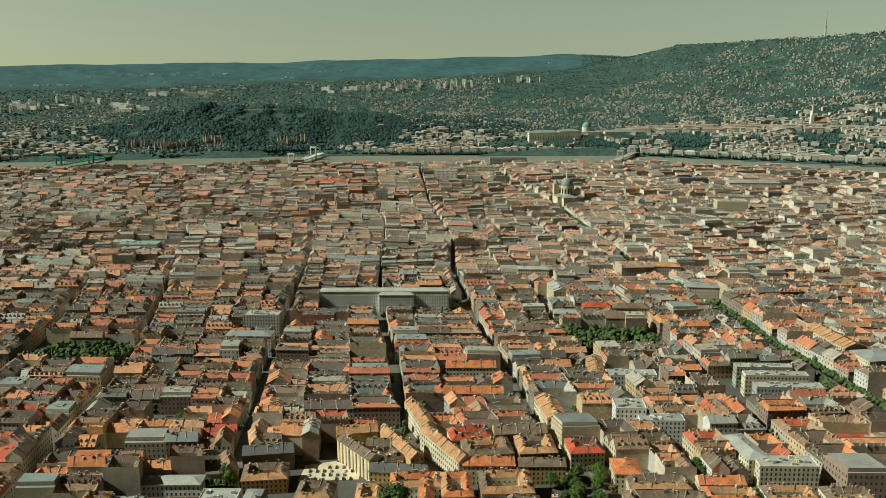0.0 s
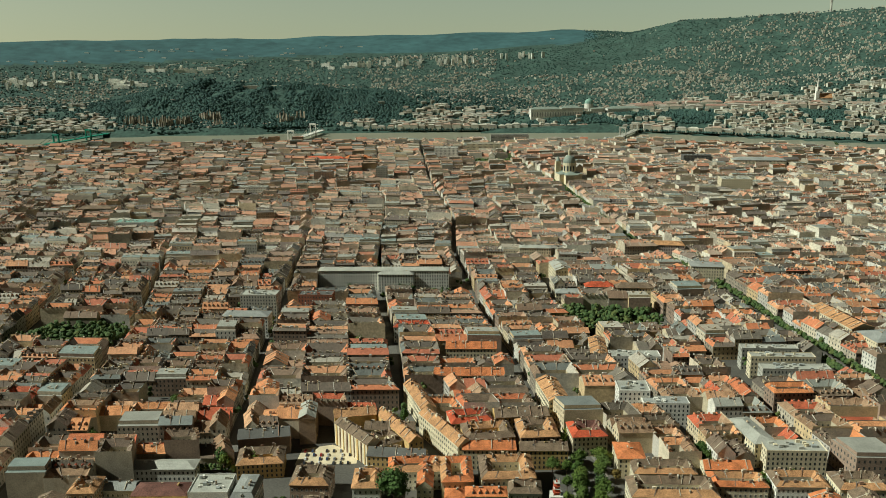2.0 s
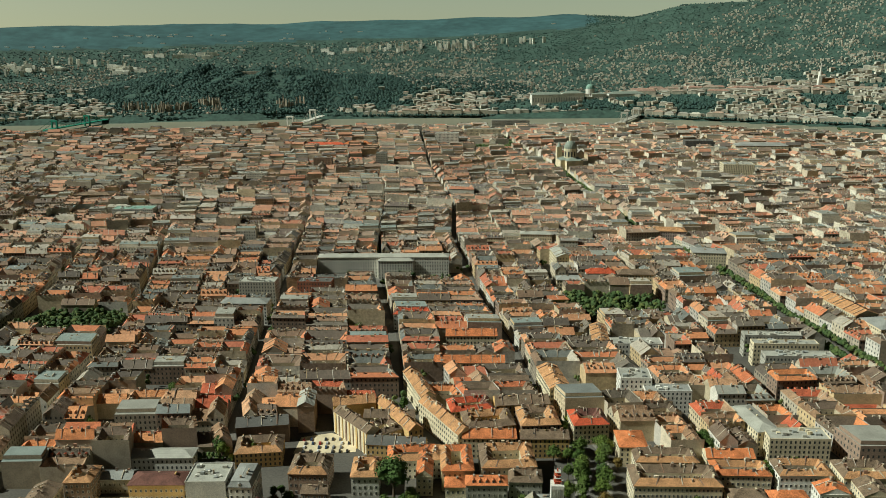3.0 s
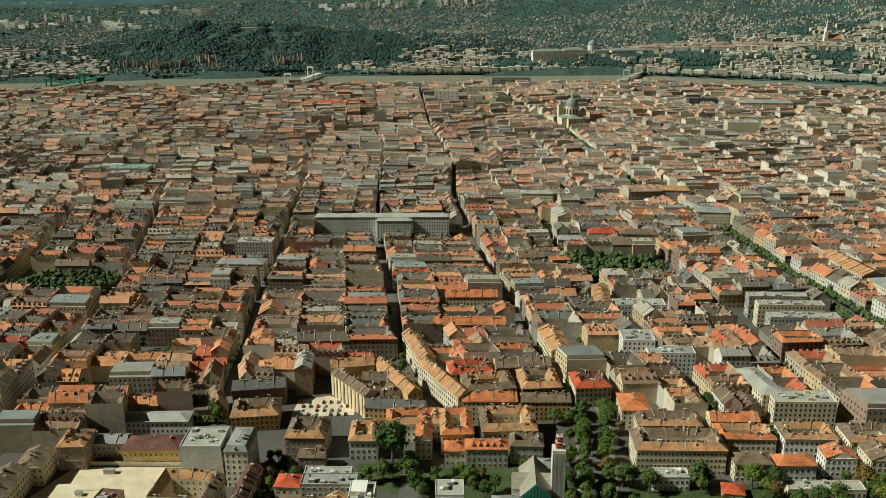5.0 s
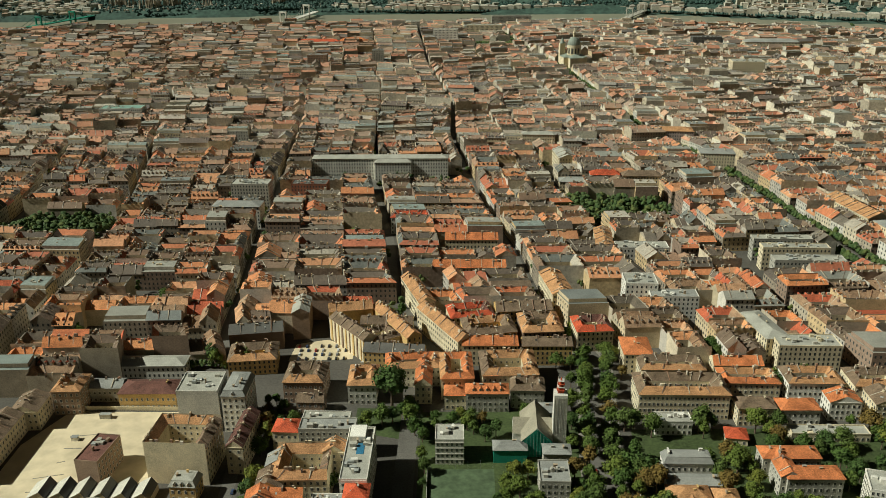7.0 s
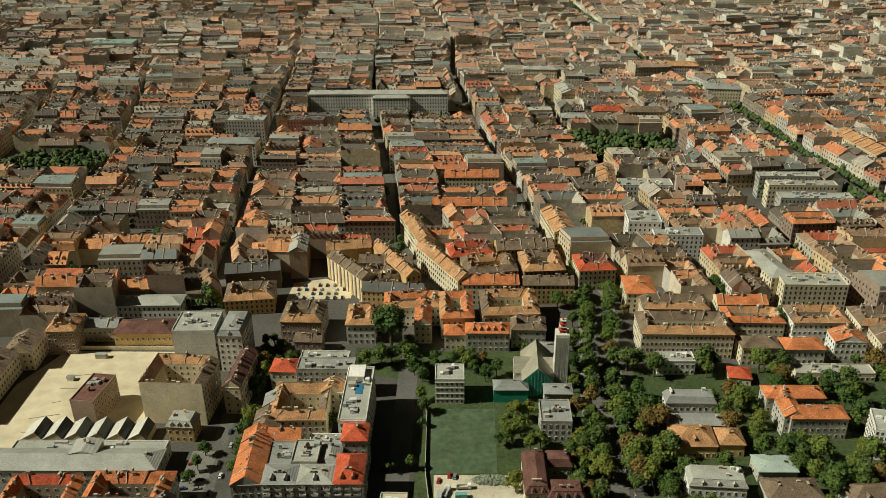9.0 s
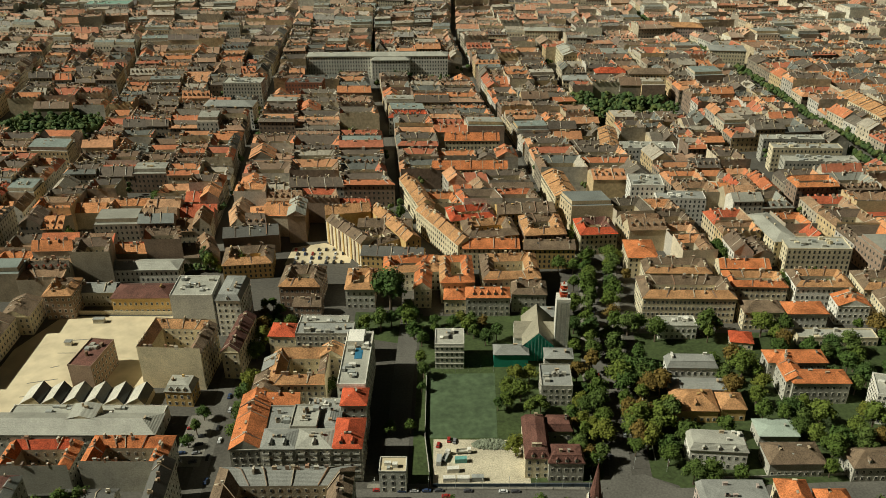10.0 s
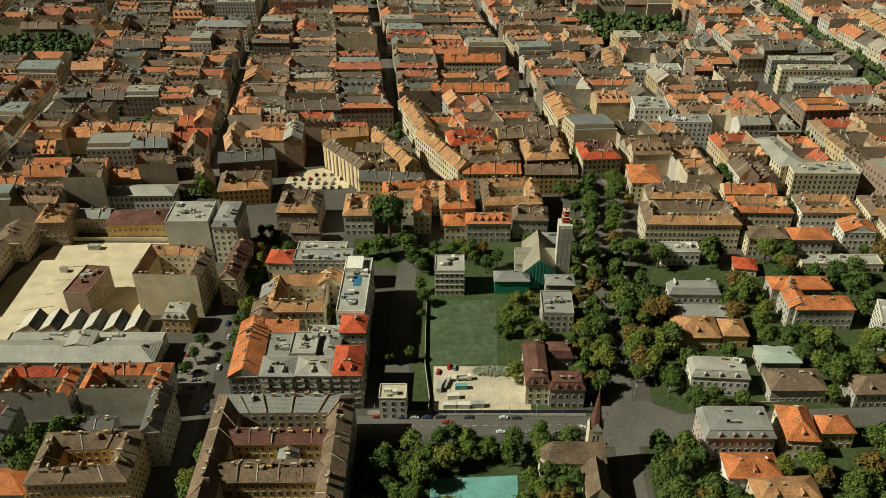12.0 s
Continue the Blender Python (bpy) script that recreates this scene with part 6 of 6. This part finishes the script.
def suspension_bridge(label, a, b, m, tower_h, z, arms=True):
    """A bridge between its two portals a and b, with approaches, cables and hangers."""
    root = tagged(new("bridge"), label, "bridge")
    A, B = Vector((*a, z)), Vector((*b, z))
    u = (B - A).normalized()
    n = Vector((-u.y, u.x, 0))
    L = (B - A).length
    ang = math.atan2(u.y, u.x)
    mid = (A + B) / 2
    g = Geo()
    g.box(mid.x, mid.y, z - 1.5, L + 190, 20, 2.4, ang)
    part("deck", g, m, root)
    for P in (A, B):
        g = Geo()
        for s in (-1, 1):
            q = P + n * 9 * s
            g.box(q.x, q.y, -4, 5, 3.6, tower_h + 4 + z, ang, top=0.8)
        g.box(P.x, P.y, z + tower_h - 4, 4, 22, 4.2, ang)
        part("pylon", g, m, root)
    for s in (-1, 1):
        g = Geo()
        pts = []
        for i in range(25):
            t = -0.45 + 1.9 * i / 24
            p = A + u * (t * L) + n * 9 * s
            if t < 0:
                h = tower_h * (1 + t / 0.45)
            elif t > 1:
                h = tower_h * (1 - (t - 1) / 0.45)
            else:
                h = 3 + (tower_h - 3) * (2 * t - 1) ** 2
            pts.append(p + Vector((0, 0, h)))
        for p, q in zip(pts, pts[1:]):
            g.face([p + Vector((0, 0, -0.6)), q + Vector((0, 0, -0.6)), q + Vector((0, 0, 0.6)), p + Vector((0, 0, 0.6))])
            g.face([p - n * 0.5, q - n * 0.5, q + n * 0.5, p + n * 0.5])
        for p in pts[6:19]:
            g.box(p.x, p.y, z, 0.5, 0.5, max(0.5, p.z - z), ang)
        part("cable", g, m, root)


suspension_bridge("white suspension bridge with tall slender portals over the river", (-470, 2612), (-432, 2812), WHITE, 31, 9)
suspension_bridge("old stone chain bridge with two arched towers", (560, 2690), (628, 2830), STONE, 26, 8)
suspension_bridge("green iron bridge with peaked portals", (-1190, 2615), (-1150, 2760), NET_GREEN, 24, 8)


LEAD = paint("weathered_lead", (0.23, 0.26, 0.21), rough=0.6)


def basilica():
    root = tagged(new("basilica"), "pale stone basilica with a green-grey dome and two bell towers", "church")
    root.location, root.rotation_euler = (268, 1832, 0), (0, 0, radians(8))
    g = Geo()
    g.box(0, 0, 0, 50, 34, 27)
    g.box(0, 0, 0, 30, 62, 27)
    part("body", g, CREAM, root)
    g, r = Geo(), Geo()
    part("roof", hip_roof([(-15, -31), (15, -31), (15, 31), (-15, 31)], 27, 6), LEAD, root)
    part("roof", hip_roof([(-25, -17), (25, -17), (25, 17), (-25, 17)], 27, 5), LEAD, root)
    g = Geo()
    cone(g, 20, 13.5, 27, 50, 0, 0, 13.0)
    drum = part("drum", g, CREAM, root)
    for i in range(12):
        g = Geo()
        a = i * math.tau / 12
        g.box(13.2 * math.cos(a), 13.2 * math.sin(a), 33, 0.8, 3, 11, a)
        part("window", g, M_GLASS, drum)
    g = Geo()
    for i in range(6):
        t0, t1 = i * 0.25, (i + 1) * 0.25
        cone(g, 20, 13.2 * math.cos(t0), 50 + 16 * math.sin(t0), 50 + 16 * math.sin(t1), 0, 0, 13.2 * math.cos(t1))
    dome = part("dome", g, LEAD, root, "green-grey ribbed dome")
    g = Geo()
    cone(g, 10, 2.6, 65, 74, 0, 0, 2.3)
    cone(g, 10, 2.8, 74, 84, 0, 0)
    part("lantern", g, CREAM, dome)
    for sx in (-1, 1):
        g = Geo()
        g.box(sx * 17, 27, 0, 11, 11, 50)
        t = part("bell_tower", g, CREAM, root)
        g = Geo()
        cone(g, 12, 6, 50, 62, sx * 17, 27)
        part("tower_roof", g, LEAD, t)


def palace():
    root = tagged(new("royal_palace"), "long pale palace with copper roofs and dome on a hill", "palace")
    root.location, root.rotation_euler, root.scale = (490, 2985, 16), (0, 0, radians(4)), (1.28, 1.0, 1.05)
    for x, w, h in ((-110, 84, 40), (-40, 58, 46), (30, 40, 40), (105, 96, 38)):
        g = Geo()
        g.box(x, 0, 8, w, 34, 22 + h * 0.5)
        wing = part("wing", g, WHITE, root)
        q = [(x - w / 2, -17), (x + w / 2, -17), (x + w / 2, 17), (x - w / 2, 17)]
        part("roof", hip_roof(q, 30 + h * 0.5, 7), LEAD, wing)
        for i in range(int(w / 7)):
            g = Geo()
            g.box(x - w / 2 + 4 + i * 7, -17.1, 26, 2.2, 0.5, 14)
            part("window", g, GREY, wing)
    g = Geo()
    cone(g, 14, 12, 50, 66, 8, 0, 12)
    drum = part("drum", g, WHITE, root)
    g = Geo()
    for i in range(5):
        cone(g, 14, 12 * math.cos(i * 0.3), 66 + 16 * math.sin(i * 0.3), 66 + 16 * math.sin((i + 1) * 0.3), 8, 0, max(0.5, 12 * math.cos((i + 1) * 0.3)))
    part("dome", g, COPPER, drum)
    g = Geo()
    cone(g, 8, 1.6, 81, 92, 8, 0)
    part("finial", g, COPPER, drum)


def hill_church():
    root = tagged(new("church"), "white gothic church with a tall pointed spire on the castle hill", "church")
    root.location = (1316, 3050, hill(1316, 3050) - 2)
    g, r = Geo(), Geo()
    gable_block(g, r, [(-10, -20), (45, -20), (45, 4), (-10, 4)], 26, 16)
    part("nave", g, WHITE, root)
    part("roof", r, CLAY, root)
    g = Geo()
    g.box(-8, -14, 0, 13, 13, 52, top=0.85)
    t = part("tower", g, WHITE, root)
    g = Geo()
    cone(g, 8, 5.5, 52, 96, -8, -14)
    part("spire", g, WHITE, t)


def tv_tower():
    root = tagged(new("television_tower"), "slim grey television mast on the ridge", "tower")
    x, y = 1722, 3936
    root.location = (x, y, hill(x, y) - 4)
    g = Geo()
    cone(g, 10, 5, 0, 50, 0, 0, 3.4)
    g.box(0, 0, 44, 9, 9, 5)
    part("shaft", g, STONE, root)
    g = Geo()
    cone(g, 6, 2.6, 50, 112, 0, 0, 0.8)
    part("mast", g, STONE, root)


def fortress():
    root = tagged(new("citadel"), "long low stone fortress on top of the wooded hill", "fortress")
    x, y = -720, 3290
    root.location = (x, y, hill(x, y) - 3)
    for i, w in enumerate((70, 60, 70)):
        g = Geo()
        g.box(-70 + i * 68, i * 6, 0, w, 18, 17)
        part("rampart", g, M_FAR_WALL, root)


basilica()
palace()
hill_church()
tv_tower()
fortress()


# ---------------------------------------------------------------- trees along the boulevard and in the squares of the far city
def boulevard_trees():
    rnd = random.Random(77)
    g = Geo()
    for i in range(420):
        y = 700 + i * 4.2
        for s in (-1, 1):
            x = lerp(y, [(a, b) for a, b in AVENUES[10]]) + s * 10 + rnd.uniform(-1, 1)
            for _ in range(3):
                blob(g, x + rnd.gauss(0, 1.3), y + rnd.gauss(0, 1.3), 7 + rnd.uniform(-2, 2.5), rnd.uniform(2.0, 3.2), rnd.uniform(2.2, 3.2), rnd)
    for i in range(140):
        blob(g, rnd.uniform(62, 168), rnd.uniform(2082, 2178), 7, 7, 6, rnd)
    for i in range(1500):
        y = rnd.uniform(660, 2500)
        x = rnd.uniform(-0.55, 0.58) * y
        for _ in range(rnd.randint(1, 3)):
            if rnd.random() < 0.35:
                for _ in range(4):
                    blob(g, x + rnd.gauss(0, 3), y + rnd.gauss(0, 3), rnd.uniform(6, 12), rnd.uniform(1.6, 3), 2.4, rnd)
    for x0, y0, x1, y1, n in ((132, 888, 238, 960, 125), (-443, 836, -347, 912, 110)):
        for _ in range(n):
            x, y, k = rnd.uniform(x0, x1), rnd.uniform(y0, y1), rnd.uniform(0.8, 1.25)
            for _ in range(7):
                blob(g, x + rnd.gauss(0, 2.2) * k, y + rnd.gauss(0, 2.2) * k, (8 + rnd.uniform(-3, 3.5)) * k, rnd.uniform(1.8, 3.2) * k, rnd.uniform(1.8, 2.8) * k, rnd)
    for i in range(26):
        for _ in range(4):
            blob(g, -224 + i * 2.8 + rnd.gauss(0, 0.8), 595 + rnd.gauss(0, 0.9), rnd.uniform(2, 5.5), rnd.uniform(1.2, 2), 1.8, rnd)
    for i in range(9):
        for _ in range(4):
            blob(g, -231 + i * 8.0 + rnd.gauss(0, 0.5), 438.6 + rnd.gauss(0, 0.4), rnd.uniform(1, 3.2), rnd.uniform(0.8, 1.3), 1.2, rnd)
    tagged(new("boulevard_trees", g.mesh("boulevard_trees", M_GROVE)), "rows of green trees along the boulevard and in courtyards", "trees", kind="stuff")


boulevard_trees()

for x, y in CITY_TREES:
    for i in range(2):
        tree(x + 6 * math.cos(i * 2.1 + x), y + 6 * math.sin(i * 2.1 + x), 1.15 + 0.12 * i)
grove(18, -50, 506, 84, 536, 0.75, 1.15, 21, 5.0, ROADS)
grove(10, -118, 508, -96, 545, 0.7, 1.0, 22, 5.0, ROADS)
for i in range(6):
    tree(-107.5 + (i % 2), 316 + i * 9.5, 0.85 + 0.08 * (i % 3))


# ---------------------------------------------------------------- the construction yard, walls and small street things
def container(x, y, turn, m, label):
    g = Geo()
    g.box(0, 0, 0.1, 6.0, 2.45, 2.6)
    root = tagged(new("site_container"), label, "container", "site containers")
    root.location, root.rotation_euler = (x, y, 0.05), (0, 0, radians(turn))
    part("body", g, m, root)
    d = Geo()
    d.box(3.02, 0, 0.3, 0.06, 2.1, 2.2)
    part("door", d, METAL, root)


for x, y, a, m, lab in ((2, 384.5, 2, WHITE, "white steel site container on sand"), (9, 384.5, -1, WHITE, "white steel site container on sand"), (16, 385, 0, METAL, "grey steel site container on sand"),
                        (4, 391, 4, WHITE, "white steel site container on sand"), (-3, 398, 85, METAL, "grey steel site container on sand"), (8, 398, 3, TEAL, "teal steel site container on sand")):
    container(x, y, a, m, lab)


def wall_run(label, pts, h, m, name="boundary_wall"):
    g = Geo()
    for (ax, ay), (bx, by) in zip(pts, pts[1:]):
        L = math.hypot(bx - ax, by - ay)
        g.box((ax + bx) / 2, (ay + by) / 2, 0, L + 0.3, 0.3, h, math.atan2(by - ay, bx - ax))
    tagged(new(name, g.mesh(name, m)), label, "wall")


wall_run("dark blue hoarding along the building site", [(-6, 380.6), (40, 380.2), (72, 379.8)], 2.0, paint("dark_hoarding", (0.05, 0.07, 0.09)), "hoarding")
wall_run("low plastered wall round the sports field", [(-10.5, 474), (-10.5, 416), (-7, 381)], 2.2, STONE)
wall_run("plastered wall of the empty lot", [(-250, 540), (-172, 538)], 3.0, CREAM)
wall_run("garden wall of the villas along the street", [(126, 381), (128, 384), (240, 388)], 1.6, STONE)
wall_run("low garden wall beside the avenue", [(106, 398), (110, 450), (118, 500)], 1.4, STONE)
for i in range(12):
    root = tagged(new("street_lamp"), "grey street lamp with a bent arm", "street lamp", "street lamps")
    root.location = (-34 + i * 13.0, 379.2, 0) if i < 9 else (78 + (i - 9) * 16, 394 - (i - 9) * 2, 0)
    g = Geo()
    cone(g, 6, 0.11, 0, 8.0, 0, 0, 0.07)
    part("pole", g, METAL, root)
    g = Geo()
    g.box(0, -0.9, 7.9, 0.1, 1.9, 0.1)
    part("arm", g, METAL, root)
    g = Geo()
    g.box(0, -1.8, 7.75, 0.3, 0.7, 0.15)
    part("lamp_head", g, WHITE, root)
# saplings and a parked van on the turf edge, tyre-worn tracks on the lot
for i in range(6):
    g = Geo()
    y = 440 + i * 14
    g.box(-236 + i * 1.5, y, 0.1, 5 + (i % 3) * 6, 0.7, 0.03, 0.12 * (i % 4))
    tagged(new("repair_strip", g.mesh("repair_strip", PAVING)), "darker repair strip in the concrete", "repair", "concrete repairs", "structure")
for x, y, w, d, h, m in ((-232, 505, 4, 3, 2.6, WHITE), (-178, 520, 6, 2.5, 2.6, METAL), (-222, 530, 7, 3, 3.0, STONE)):
    g = Geo()
    g.box(x, y, 0.1, w, d, h)
    root = tagged(new("shed"), "small flat-roofed shed at the lot's edge", "shed")
    part("wall", g, m, root)
    r = Geo()
    r.box(x, y, h + 0.1, w + 0.4, d + 0.4, 0.18)
    part("roof", r, GREY, root)


# ---------------------------------------------------------------- vehicles and rubble in the construction yard
def lorry(x, y, turn, cab, bed, label):
    root = tagged(new("lorry"), label, "lorry", "site lorries")
    root.location, root.rotation_euler = (x, y, 0.1), (0, 0, radians(turn))
    g = Geo()
    g.box(0, 0, 0.6, 7.6, 2.1, 0.3)
    part("chassis", g, DARK, root)
    g = Geo()
    g.box(2.9, 0, 0.8, 1.8, 2.4, 2.1, top=0.92)
    c = part("cab", g, cab, root)
    g = Geo()
    g.box(3.72, 0, 1.9, 0.1, 2.0, 0.8)
    part("windscreen", g, M_GLASS, c)
    g = Geo()
    g.box(-0.9, 0, 0.95, 5.4, 2.4, 0.12)
    for sy in (-1.16, 1.16):
        g.box(-0.9, sy, 1.07, 5.4, 0.08, 0.9)
    g.box(-3.56, 0, 1.07, 0.08, 2.4, 0.9)
    part("load_bed", g, bed, root)
    for sx in (-2.8, -1.5, 2.7):
        for sy in (-1.0, 1.0):
            w = new("wheel", CAR[2])
            w.parent, w.location, w.rotation_euler, w.scale = root, (sx, sy, 0.48), (radians(90), 0, 0), (1.5, 1.5, 1.5)


lorry(0.5, 401, 70, WHITE, METAL, "white tipper lorry parked on pale sand")
lorry(9.5, 404.5, 4, WHITE, STONE, "white lorry with a grey bed on sand")
for x, y, a in ((5, 413, 84), (2, 414, 88), (-3.5, 410, 80)):
    car(x, y, a, "parked car beside the sandy building site")


def rubble_mound():
    rnd = random.Random(91)
    g = Geo()
    for _ in range(260):
        a, k = rnd.uniform(0, math.tau), math.sqrt(rnd.random())
        x, y = 23.5 + 9.5 * k * math.cos(a), 410.5 + 4.0 * k * math.sin(a)
        r = rnd.uniform(0.5, 1.2)
        blob(g, x, y, 0.2 + 1.5 * (1 - k * k), r, r * 0.7, rnd)
    tagged(new("rubble_mound", g.mesh("rubble_mound", paint("weedy_rubble", (0.20, 0.22, 0.15), scale=0.4, fine=2.0, stain=0.6))), "grey-green heap of weedy earth and rubble", "rubble", kind="stuff")


rubble_mound()
